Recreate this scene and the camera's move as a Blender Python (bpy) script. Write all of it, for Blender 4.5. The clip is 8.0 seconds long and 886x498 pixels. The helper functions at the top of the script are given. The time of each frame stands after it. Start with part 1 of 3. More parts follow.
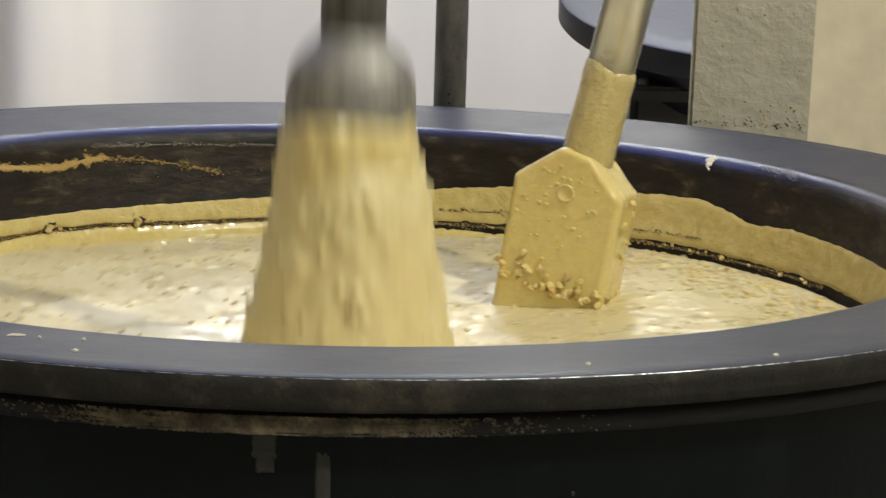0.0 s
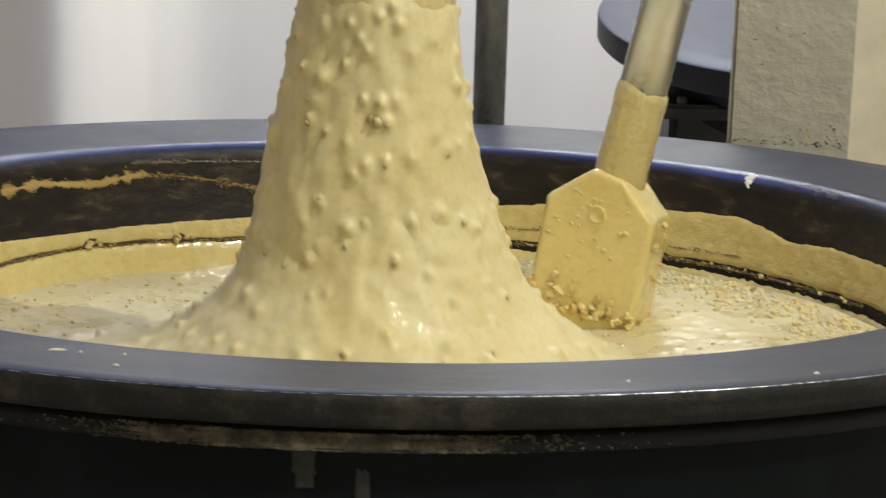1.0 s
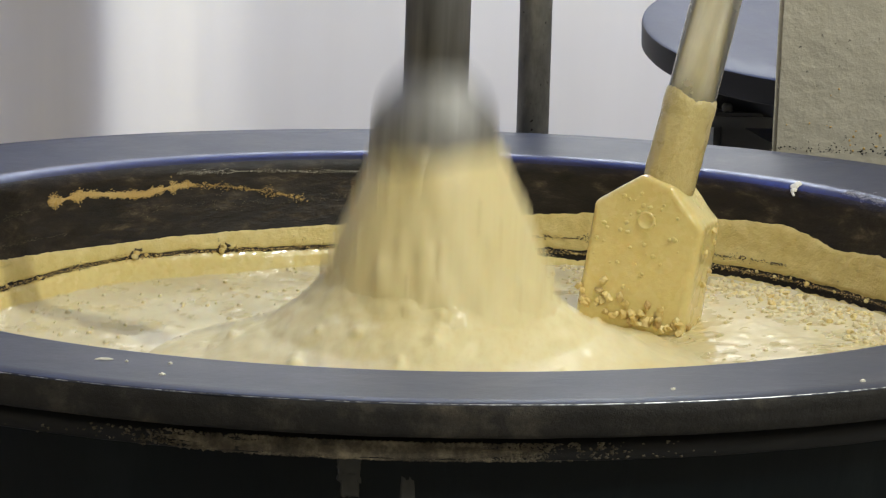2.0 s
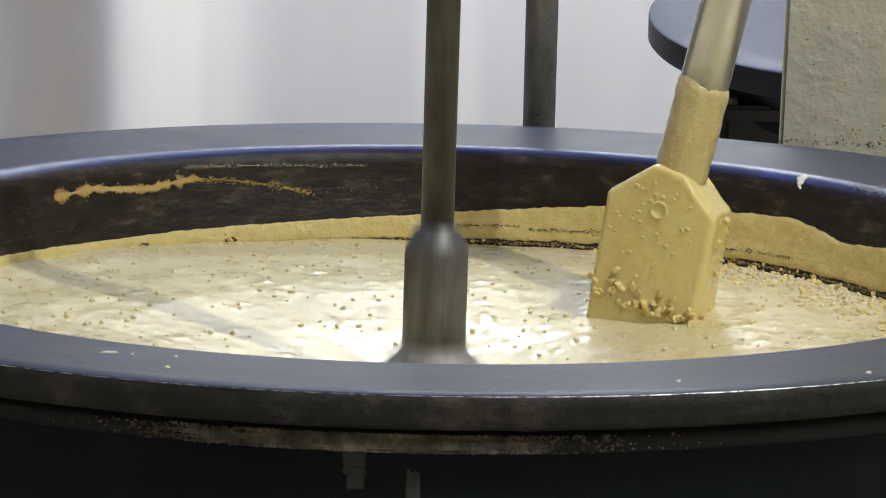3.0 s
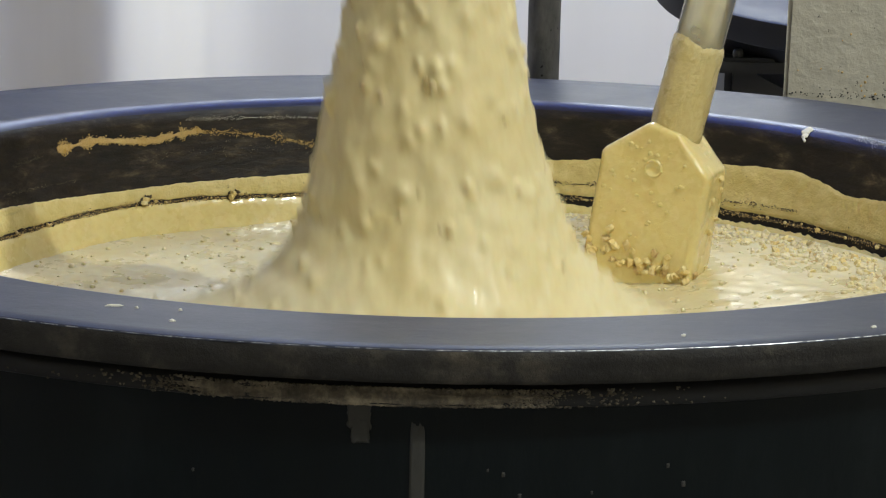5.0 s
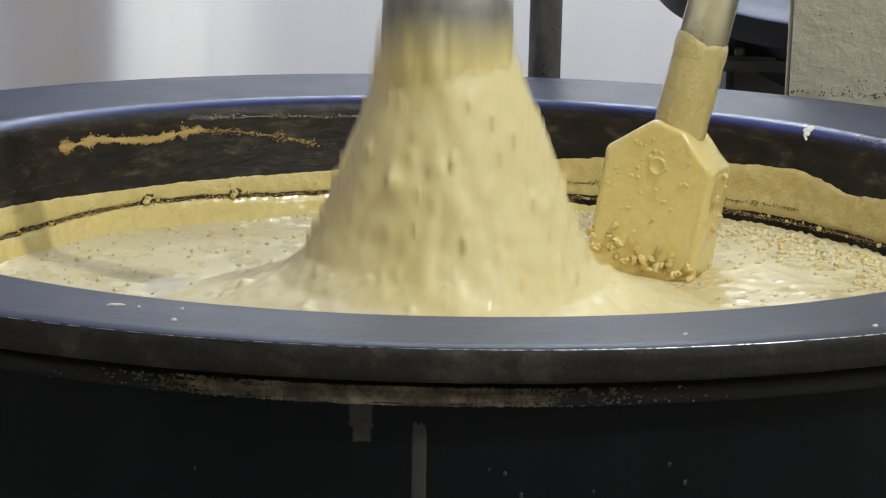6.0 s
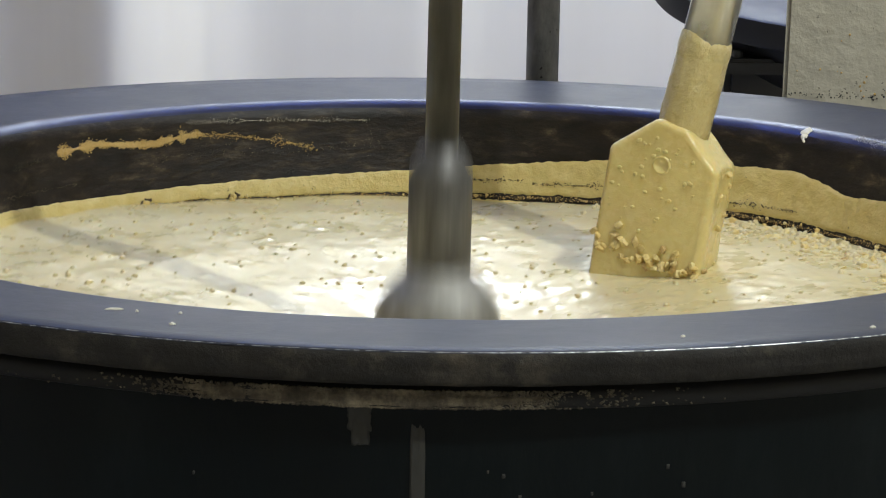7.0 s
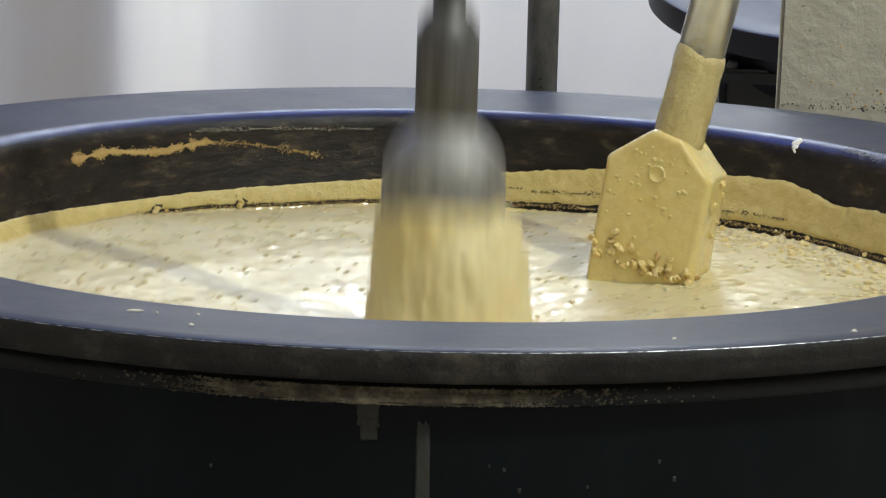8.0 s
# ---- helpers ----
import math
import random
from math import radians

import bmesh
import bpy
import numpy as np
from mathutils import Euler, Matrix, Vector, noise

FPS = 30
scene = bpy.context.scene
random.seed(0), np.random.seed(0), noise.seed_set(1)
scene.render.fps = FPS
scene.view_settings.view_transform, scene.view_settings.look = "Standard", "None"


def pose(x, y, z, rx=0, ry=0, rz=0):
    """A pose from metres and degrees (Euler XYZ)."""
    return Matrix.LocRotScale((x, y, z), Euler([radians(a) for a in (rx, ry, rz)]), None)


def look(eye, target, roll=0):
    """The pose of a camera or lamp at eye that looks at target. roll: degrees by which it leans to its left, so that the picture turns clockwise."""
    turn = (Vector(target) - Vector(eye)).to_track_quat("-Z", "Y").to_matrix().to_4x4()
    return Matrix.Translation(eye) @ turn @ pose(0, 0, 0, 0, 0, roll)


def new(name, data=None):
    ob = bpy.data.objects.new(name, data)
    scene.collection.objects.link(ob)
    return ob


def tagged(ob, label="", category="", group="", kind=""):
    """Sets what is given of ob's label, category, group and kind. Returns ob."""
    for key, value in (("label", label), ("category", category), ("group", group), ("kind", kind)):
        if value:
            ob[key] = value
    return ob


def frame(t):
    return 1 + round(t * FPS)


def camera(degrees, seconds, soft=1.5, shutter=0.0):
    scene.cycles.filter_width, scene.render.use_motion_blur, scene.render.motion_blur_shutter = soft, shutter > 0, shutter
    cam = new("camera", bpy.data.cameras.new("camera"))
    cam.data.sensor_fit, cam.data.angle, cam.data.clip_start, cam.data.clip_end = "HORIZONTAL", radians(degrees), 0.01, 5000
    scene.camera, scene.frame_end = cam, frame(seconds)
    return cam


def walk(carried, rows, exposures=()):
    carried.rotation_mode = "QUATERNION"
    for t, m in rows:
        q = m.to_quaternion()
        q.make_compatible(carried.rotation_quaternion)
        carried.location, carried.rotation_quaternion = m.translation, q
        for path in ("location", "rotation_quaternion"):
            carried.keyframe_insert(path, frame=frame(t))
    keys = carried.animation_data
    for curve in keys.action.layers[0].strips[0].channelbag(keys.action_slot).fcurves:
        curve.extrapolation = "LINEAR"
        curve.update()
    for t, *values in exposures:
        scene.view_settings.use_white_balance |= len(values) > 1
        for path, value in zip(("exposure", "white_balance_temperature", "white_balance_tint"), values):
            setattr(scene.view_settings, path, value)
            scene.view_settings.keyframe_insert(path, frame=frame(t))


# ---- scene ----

# The camera: held by hand before the kettle, at a long lens
cam = camera(26.0, 8.0, soft=1.15, shutter=1.2)
PATH = [
    (0.0, -0.0029, -1.7029, 1.1331, -11.136, -1.716, -2.658),
    (0.5, -0.0038, -1.7027, 1.1322, -10.846, -1.789, -2.098),
    (1.0, -0.0048, -1.7034, 1.1322, -10.628, -1.702, -1.539),
    (1.5, -0.0052, -1.7050, 1.1324, -10.364, -1.554, -0.663),
    (3.0, -0.0025, -1.7050, 1.1304, -10.529, -1.099, -0.042),
    (3.5, -0.0035, -1.7046, 1.1309, -11.012, -1.050, -0.127),
    (4.0, -0.0035, -1.7049, 1.1318, -11.554, -1.115, -0.086),
    (4.5, -0.0045, -1.7024, 1.1311, -11.861, -1.170, -0.006),
    (6.0, -0.0044, -1.7030, 1.1317, -12.029, -1.133, 0.069),
    (6.5, -0.0043, -1.7038, 1.1319, -11.973, -1.024, 0.016),
    (7.0, -0.0035, -1.7041, 1.1317, -11.921, -0.915, 0.000),
    (7.5, -0.0051, -1.7281, 1.1379, -11.922, -1.071, -0.011),
    (8.0, -0.0081, -1.7685, 1.1461, -11.783, -1.183, -0.011),
]
walk(cam, [(t, pose(x, y, z, 90 + p, r, w)) for t, x, y, z, p, r, w in PATH], exposures=[(0.0, 0.0, 6850, 7), (0.6, 0.0, 6750, 7), (1.5, 0.0, 6450, 8), (3.0, 0.0, 6200, 8), (4.5, 0.0, 6080, 7), (8.0, 0.0, 6080, 7)])

# ---- light: a closed room with lamps added at the ceiling, out of view ----
world = bpy.data.worlds.new("world")
world.use_nodes = True
scene.world = world
world.node_tree.nodes["Background"].inputs[0].default_value = (0.75, 0.82, 1.0, 1)
world.node_tree.nodes["Background"].inputs[1].default_value = 0.05

ROOM = (-3.2, 3.4, -4.2, 3.3, 2.9)  # x0, x1, y0, y1, ceiling


def area_lamp(name, eye, target, sx, sy, power, colour):
    data = bpy.data.lights.new(name, "AREA")
    data.shape, data.size, data.size_y = "RECTANGLE", sx, sy
    data.energy, data.color = power, colour
    ob = new(name, data)
    ob.matrix_world = look(eye, target)
    return ob


area_lamp("work_light", (1.02, -0.59, 2.84), (0, 0, 0.75), 0.022, 0.022, 28, (0.96, 0.955, 0.87))
area_lamp("ceiling_tube_light", (0.55, 2.6, 2.84), (0.55, 2.6, 0), 1.6, 0.6, 66, (0.92, 0.95, 0.96))
# blue strip added to be reflected along the kettle's lip
area_lamp("ceiling_tube_light", (0.5, 1.25, 2.84), (0.5, 1.25, 0), 3.8, 0.14, 38, (0.17, 0.31, 1.0))
# fill added in front to brighten the paste column and paddle
area_lamp("ceiling_tube_light", (1.2, -2.0, 2.84), (1.2, -2.0, 0), 1.5, 0.3, 36, (0.96, 0.97, 0.92))


# ---- materials ----
def material(name, build):
    mat = bpy.data.materials.new(name)
    mat.use_nodes = True
    nt = mat.node_tree
    b = nt.nodes["Principled BSDF"]
    build(nt, b)
    return mat


def coords(nt, kind="Object", scale=(1, 1, 1)):
    tc = nt.nodes.new("ShaderNodeTexCoord")
    mp = nt.nodes.new("ShaderNodeMapping")
    mp.inputs["Scale"].default_value = scale
    nt.links.new(tc.outputs[kind], mp.inputs["Vector"])
    return mp.outputs["Vector"]


def noise_tex(nt, vec, scale, detail=4, rough=0.55, distort=0.0):
    n = nt.nodes.new("ShaderNodeTexNoise")
    n.inputs["Scale"].default_value, n.inputs["Detail"].default_value = scale, detail
    n.inputs["Roughness"].default_value, n.inputs["Distortion"].default_value = rough, distort
    nt.links.new(vec, n.inputs["Vector"])
    return n.outputs["Fac"]


def ramp(nt, fac, stops):
    r = nt.nodes.new("ShaderNodeValToRGB")
    els = r.color_ramp.elements
    while len(els) < len(stops):
        els.new(0.5)
    for e, (pos, col) in zip(els, stops):
        e.position = pos
        e.color = (*col, 1) if len(col) == 3 else col
    nt.links.new(fac, r.inputs["Fac"])
    return r.outputs["Color"]


def grey(v):
    return (v, v, v)


def mixc(nt, fac, a, b):
    m = nt.nodes.new("ShaderNodeMix")
    m.data_type = "RGBA"
    for sock, val in ((m.inputs[0], fac), (m.inputs[6], a), (m.inputs[7], b)):
        if isinstance(val, (tuple, float, int)):
            sock.default_value = (*val, 1) if isinstance(val, tuple) else val
        else:
            nt.links.new(val, sock)
    return m.outputs[2]


def bump(nt, b, fac, strength, distance):
    n = nt.nodes.new("ShaderNodeBump")
    n.inputs["Strength"].default_value, n.inputs["Distance"].default_value = strength, distance
    nt.links.new(fac, n.inputs["Height"])
    nt.links.new(n.outputs["Normal"], b.inputs["Normal"])


def dough_material(name, light, dark, rough=0.26, sss=0.25, relief=0.5, gloss=0.5):
    def build(nt, b):
        v = coords(nt)
        big = noise_tex(nt, v, 9, 4, 0.6)
        fine = noise_tex(nt, v, 150, 5, 0.6)
        c = mixc(nt, ramp(nt, big, [(0.3, grey(0.0)), (0.7, grey(1.0))]), dark, light)
        c = mixc(nt, ramp(nt, fine, [(0.45, grey(0.0)), (0.8, grey(0.5))]), c, tuple(x * y for x, y in zip(dark, (0.85, 0.76, 0.6))))
        nt.links.new(c, b.inputs["Base Color"])
        nt.links.new(ramp(nt, noise_tex(nt, v, 34, 4), [(0.35, grey(max(0.08, rough - 0.12))), (0.7, grey(rough + 0.2))]), b.inputs["Roughness"])
        b.inputs["Subsurface Weight"].default_value = sss
        b.inputs["Subsurface Radius"].default_value = (0.012, 0.008, 0.004)
        b.inputs["Subsurface Scale"].default_value = 0.5
        b.inputs["Coat Weight"].default_value = gloss
        b.inputs["Coat Roughness"].default_value = 0.11
        bump(nt, b, noise_tex(nt, v, 150, 6, 0.68), relief, 0.0025)
    return material(name, build)


def build_rim(nt, b):
    v = coords(nt)
    patch = noise_tex(nt, v, 7, 6, 0.6)
    c = ramp(nt, patch, [(0.3, (0.038, 0.043, 0.064)), (0.55, (0.052, 0.057, 0.082)), (0.8, (0.078, 0.082, 0.106))])
    spots = noise_tex(nt, v, 190, 2)
    c = mixc(nt, ramp(nt, spots, [(0.78, grey(0.0)), (0.82, grey(0.4))]), c, (0.30, 0.26, 0.18))
    nt.links.new(c, b.inputs["Base Color"])
    nt.links.new(ramp(nt, noise_tex(nt, v, 14, 6, 0.65), [(0.25, grey(0.34)), (0.75, grey(0.50))]), b.inputs["Roughness"])
    b.inputs["Specular IOR Level"].default_value = 0.2
    bump(nt, b, noise_tex(nt, v, 60, 6, 0.7), 0.25, 0.002)


def build_lip(nt, b):
    v = coords(nt)
    c = ramp(nt, noise_tex(nt, v, 12, 6, 0.65), [(0.35, (0.018, 0.014, 0.014)), (0.65, (0.042, 0.036, 0.040))])
    nt.links.new(c, b.inputs["Base Color"])
    nt.links.new(ramp(nt, noise_tex(nt, v, 18, 5, 0.6), [(0.3, grey(0.28)), (0.7, grey(0.44))]), b.inputs["Roughness"])
    b.inputs["Specular IOR Level"].default_value = 0.55
    b.inputs["Specular Tint"].default_value = (0.34, 0.46, 1.0, 1)  # blue put into the tint for the reflection seen along the lip
    bump(nt, b, noise_tex(nt, v, 60, 5, 0.6), 0.15, 0.002)


def build_bowl(nt, b):
    v = coords(nt, scale=(1, 1, 2.6))
    n = noise_tex(nt, v, 26, 9, 0.66, 0.3)
    c = ramp(nt, n, [(0.36, (0.0048, 0.0030, 0.0019)), (0.52, (0.014, 0.0090, 0.0055)), (0.60, (0.036, 0.025, 0.015)), (0.68, (0.085, 0.066, 0.042)), (0.78, (0.20, 0.16, 0.10))])
    b.inputs["Specular IOR Level"].default_value = 0.40
    nt.links.new(c, b.inputs["Base Color"])
    nt.links.new(ramp(nt, noise_tex(nt, v, 30, 5), [(0.3, grey(0.30)), (0.7, grey(0.6))]), b.inputs["Roughness"])
    bump(nt, b, noise_tex(nt, v, 45, 6, 0.7), 0.5, 0.003)


def build_side(nt, b):
    v = coords(nt)
    n = noise_tex(nt, v, 22, 7, 0.7)
    c = ramp(nt, n, [(0.36, (0.008, 0.007, 0.006)), (0.54, (0.019, 0.017, 0.014)), (0.66, (0.070, 0.060, 0.044)), (0.8, (0.18, 0.155, 0.11))])
    nt.links.new(c, b.inputs["Base Color"])
    b.inputs["Roughness"].default_value = 0.62
    bump(nt, b, noise_tex(nt, v, 90, 6, 0.7), 0.6, 0.003)


def build_body(nt, b):
    v = coords(nt, scale=(1, 1, 0.35))
    n = noise_tex(nt, v, 16, 6, 0.65)
    c = ramp(nt, n, [(0.3, (0.0010, 0.0034, 0.0046)), (0.6, (0.0022, 0.0060, 0.0074)), (0.82, (0.009, 0.014, 0.0155))])
    b.inputs["Specular IOR Level"].default_value = 0.25
    nt.links.new(c, b.inputs["Base Color"])
    b.inputs["Roughness"].default_value = 0.5
    bump(nt, b, noise_tex(nt, v, 70, 4), 0.3, 0.002)


def build_grime(nt, b):
    v = coords(nt)
    n = noise_tex(nt, v, 55, 6, 0.7)
    c = ramp(nt, n, [(0.3, (0.022, 0.018, 0.013)), (0.5, (0.11, 0.092, 0.062)), (0.70, (0.32, 0.27, 0.18))])
    nt.links.new(c, b.inputs["Base Color"])
    b.inputs["Roughness"].default_value = 0.75
    bump(nt, b, n, 0.7, 0.003)


def steel(dark, light, rough, metal=0.85):
    def build(nt, b):
        v = coords(nt, scale=(30, 30, 5))
        streak = noise_tex(nt, v, 2.2, 7, 0.72)
        blot = noise_tex(nt, coords(nt), 26, 5, 0.6)
        c = mixc(nt, ramp(nt, blot, [(0.35, grey(0.0)), (0.65, grey(0.7))]), ramp(nt, streak, [(0.3, dark), (0.7, light)]), dark)
        nt.links.new(c, b.inputs["Base Color"])
        b.inputs["Metallic"].default_value = metal
        nt.links.new(ramp(nt, blot, [(0.3, grey(rough - 0.1)), (0.7, grey(rough + 0.15))]), b.inputs["Roughness"])
        bump(nt, b, noise_tex(nt, coords(nt), 150, 4), 0.2, 0.001)
    return build


def build_wall(nt, b):
    v = coords(nt)
    big = noise_tex(nt, v, 1.2, 4)
    c = ramp(nt, big, [(0.3, (0.80, 0.745, 0.64)), (0.7, (0.85, 0.795, 0.69))])
    nt.links.new(c, b.inputs["Base Color"])
    b.inputs["Roughness"].default_value = 0.7
    bump(nt, b, noise_tex(nt, v, 40, 5), 0.15, 0.003)


def build_sheet(nt, b):
    n = noise_tex(nt, coords(nt, scale=(1, 1, 0.15)), 5, 3)
    nt.links.new(ramp(nt, n, [(0.3, (0.80, 0.75, 0.65)), (0.7, (0.85, 0.80, 0.70))]), b.inputs["Base Color"])
    b.inputs["Roughness"].default_value = 0.55


def build_column(nt, b):
    v = coords(nt)
    lump = noise_tex(nt, v, 22, 4, 0.5)
    chips = noise_tex(nt, v, 95, 3, 0.6)
    c = mixc(nt, lump, (0.43, 0.40, 0.32), (0.57, 0.53, 0.43))
    c = mixc(nt, ramp(nt, chips, [(0.70, grey(0.0)), (0.74, grey(0.9))]), c, (0.05, 0.045, 0.04))
    nt.links.new(c, b.inputs["Base Color"])
    b.inputs["Roughness"].default_value = 0.42
    bump(nt, b, noise_tex(nt, v, 38, 5, 0.6), 0.8, 0.006)


def build_post(nt, b):
    v = coords(nt, scale=(1, 1, 0.4))
    n = noise_tex(nt, v, 30, 6, 0.65)
    c = ramp(nt, n, [(0.30, (0.10, 0.097, 0.09)), (0.55, (0.24, 0.235, 0.22)), (0.8, (0.40, 0.39, 0.37))])
    dark = noise_tex(nt, coords(nt), 120, 2)
    c = mixc(nt, ramp(nt, dark, [(0.70, grey(0.0)), (0.73, grey(0.9))]), c, (0.02, 0.018, 0.016))
    nt.links.new(c, b.inputs["Base Color"])
    b.inputs["Metallic"].default_value, b.inputs["Roughness"].default_value = 0.5, 0.45


def build_nut(nt, b):
    geo = nt.nodes.new("ShaderNodeNewGeometry")
    c = ramp(nt, geo.outputs["Random Per Island"], [(0.0, (0.52, 0.36, 0.16)), (0.35, (0.66, 0.50, 0.25)), (0.80, (0.74, 0.60, 0.34)), (0.97, (0.42, 0.27, 0.12))])
    nt.links.new(c, b.inputs["Base Color"])
    b.inputs["Roughness"].default_value = 0.42
    b.inputs["Subsurface Weight"].default_value = 0.1


def build_floor(nt, b):
    v = coords(nt)
    n = noise_tex(nt, v, 3, 7, 0.6)
    nt.links.new(ramp(nt, n, [(0.3, (0.22, 0.20, 0.18)), (0.7, (0.34, 0.32, 0.29))]), b.inputs["Base Color"])
    b.inputs["Roughness"].default_value = 0.4
    bump(nt, b, noise_tex(nt, v, 60, 4), 0.2, 0.002)


def plain(colour, rough, metal=0.0):
    def build(nt, b):
        v = coords(nt)
        n = noise_tex(nt, v, 25, 5)
        nt.links.new(mixc(nt, n, tuple(x * 0.8 for x in colour), tuple(min(1, x * 1.2) for x in colour)), b.inputs["Base Color"])
        b.inputs["Roughness"].default_value, b.inputs["Metallic"].default_value = rough, metal
    return build


def build_nut_piece(nt, b):
    info = nt.nodes.new("ShaderNodeObjectInfo")
    c = ramp(nt, info.outputs["Random"], [(0.0, (0.74, 0.54, 0.18)), (0.35, (0.81, 0.65, 0.27)), (0.78, (0.86, 0.74, 0.36)), (0.96, (0.50, 0.33, 0.12))])
    grain = noise_tex(nt, coords(nt), 300, 4)
    nt.links.new(mixc(nt, ramp(nt, grain, [(0.4, grey(0.0)), (0.7, grey(0.5))]), c, (0.66, 0.48, 0.18)), b.inputs["Base Color"])
    b.inputs["Roughness"].default_value = 0.38
    bump(nt, b, grain, 0.4, 0.001)


NUT_PIECE = material("nut_piece", build_nut_piece)
DOUGH = dough_material("nougat_paste", (0.725, 0.634, 0.370), (0.68, 0.573, 0.305), 0.32, 0.25, 0.08, 0.38)
COAT = dough_material("clinging_paste", (0.80, 0.675, 0.29), (0.76, 0.605, 0.235), 0.24, 0.25, 0.22, 0.8)
CUFF = dough_material("thin_paste_film", (0.74, 0.63, 0.31), (0.63, 0.51, 0.22), 0.28, 0.1, 0.9, 0.7)
CRUST = dough_material("dried_paste", (0.70, 0.51, 0.19), (0.54, 0.34, 0.10), 0.36, 0.05, 0.8, 0.5)
COLUMN_PASTE = dough_material("stretched_paste", (0.78, 0.688, 0.395), (0.74, 0.618, 0.307), 0.45, 0.25, 0.2, 0.06)
CLING = dough_material("paste_on_steel", (0.785, 0.68, 0.345), (0.745, 0.61, 0.275), 0.32, 0.25, 0.35, 0.3)
BURIED = dough_material("paste_covered_nut", (0.79, 0.69, 0.41), (0.72, 0.60, 0.33), 0.4, 0.1, 0.4, 0.1)


def build_band(nt, b):
    v = coords(nt, scale=(1, 1, 9))
    streak = noise_tex(nt, v, 14, 6, 0.7, 0.6)
    spots = noise_tex(nt, coords(nt), 130, 4, 0.7)
    c = mixc(nt, ramp(nt, noise_tex(nt, coords(nt), 60, 4), [(0.3, grey(0.0)), (0.7, grey(1.0))]), (0.62, 0.48, 0.165), (0.72, 0.58, 0.24))
    c = mixc(nt, ramp(nt, streak, [(0.60, grey(0.0)), (0.74, grey(0.45))]), c, (0.16, 0.11, 0.05))
    c = mixc(nt, ramp(nt, spots, [(0.66, grey(0.0)), (0.74, grey(0.8))]), c, (0.05, 0.035, 0.02))
    nt.links.new(c, b.inputs["Base Color"])
    nt.links.new(ramp(nt, spots, [(0.3, grey(0.22)), (0.7, grey(0.6))]), b.inputs["Roughness"])
    b.inputs["Subsurface Weight"].default_value = 0.05
    bump(nt, b, spots, 0.6, 0.003)


BAND_CRUST = material("layered_dried_paste", build_band)
RIM = material("dark_iron_rim", build_rim)
LIP = material("polished_iron_lip", build_lip)
BOWL = material("seasoned_iron_bowl", build_bowl)
SIDE = material("scorched_iron_edge", build_side)
BODY = material("black_green_enamel", build_body)
FLANGE = material("grimy_black_enamel", plain((0.006, 0.0065, 0.007), 0.6))
GRIME = material("beige_grime", build_grime)
BODY_DRIP = material("grey_dried_drip", plain((0.052, 0.052, 0.046), 0.65))
STEEL = material("worn_steel", steel((0.050, 0.049, 0.048), (0.17, 0.168, 0.165), 0.42, 0.5))
HEAD = material("scoured_steel", steel((0.24, 0.235, 0.22), (0.52, 0.51, 0.49), 0.68))
NECK = material("dull_steel", steel((0.075, 0.073, 0.070), (0.22, 0.215, 0.21), 0.48, 0.5))
TUBE = material("bright_steel_tube", steel((0.64, 0.65, 0.67), (0.84, 0.85, 0.87), 0.18, 0.55))
# bright and dark flecks of colour imitate the sparkle on the rim's edge
def build_glint(nt, b):
    n = noise_tex(nt, coords(nt), 170, 4, 0.7)
    nt.links.new(ramp(nt, n, [(0.42, (0.06, 0.06, 0.065)), (0.62, (0.62, 0.62, 0.63))]), b.inputs["Base Color"])
    b.inputs["Metallic"].default_value, b.inputs["Roughness"].default_value = 0.6, 0.35


SHADE_SHEET = material("wall_shade_sheet", build_sheet)
TARNISH = material("dark_burnt_crumbs", plain((0.085, 0.062, 0.034), 0.6))
GLINT = material("edge_glint_metal", build_glint)
WALL = material("painted_plaster", build_wall)
COLUMN = material("cream_enamel_on_iron", build_column)
POST = material("tarnished_steel_post", build_post)
NUT = material("chopped_nuts", build_nut)
FLOOR = material("worn_concrete", build_floor)
BLACK = material("black_iron", plain((0.012, 0.012, 0.014), 0.5))
BARE = material("pale_scuff", plain((0.36, 0.36, 0.38), 0.5))
FLAKE_AND_GLARE = material("white_flake_and_glare", plain((0.78, 0.74, 0.62), 0.6))
TILE = material("cream_wall_paint", plain((0.74, 0.66, 0.50), 0.6))


# ---- building helpers ----
def mesh_ob(name, verts, faces, mat, parent=None, label="", smooth=True):
    me = bpy.data.meshes.new(name)
    me.from_pydata([tuple(v) for v in verts], [], faces)
    me.materials.append(mat)
    for p in me.polygons:
        p.use_smooth = smooth
    me.update()
    ob = new(name, me)
    if parent is not None:
        ob.parent = parent
    if label:
        ob["label"] = label
    return ob


def part(name, bm, mat, parent=None, label="", smooth=False):
    me = bpy.data.meshes.new(name)
    bmesh.ops.recalc_face_normals(bm, faces=bm.faces)
    bm.to_mesh(me)
    bm.free()
    me.materials.append(mat)
    for p in me.polygons:
        p.use_smooth = smooth
    ob = new(name, me)
    if parent is not None:
        ob.parent = parent
    if label:
        ob["label"] = label
    return ob


def box(bm, x0, x1, y0, y1, z0, z1, bevel=0.0):
    made = bmesh.ops.create_cube(bm, size=1)["verts"]
    for v in made:
        v.co = Vector((x0 + (v.co.x + 0.5) * (x1 - x0), y0 + (v.co.y + 0.5) * (y1 - y0), z0 + (v.co.z + 0.5) * (z1 - z0)))
    if bevel:
        edges = list({e for v in made for e in v.link_edges})
        bmesh.ops.bevel(bm, geom=edges, offset=bevel, segments=2, affect="EDGES")
    return bm


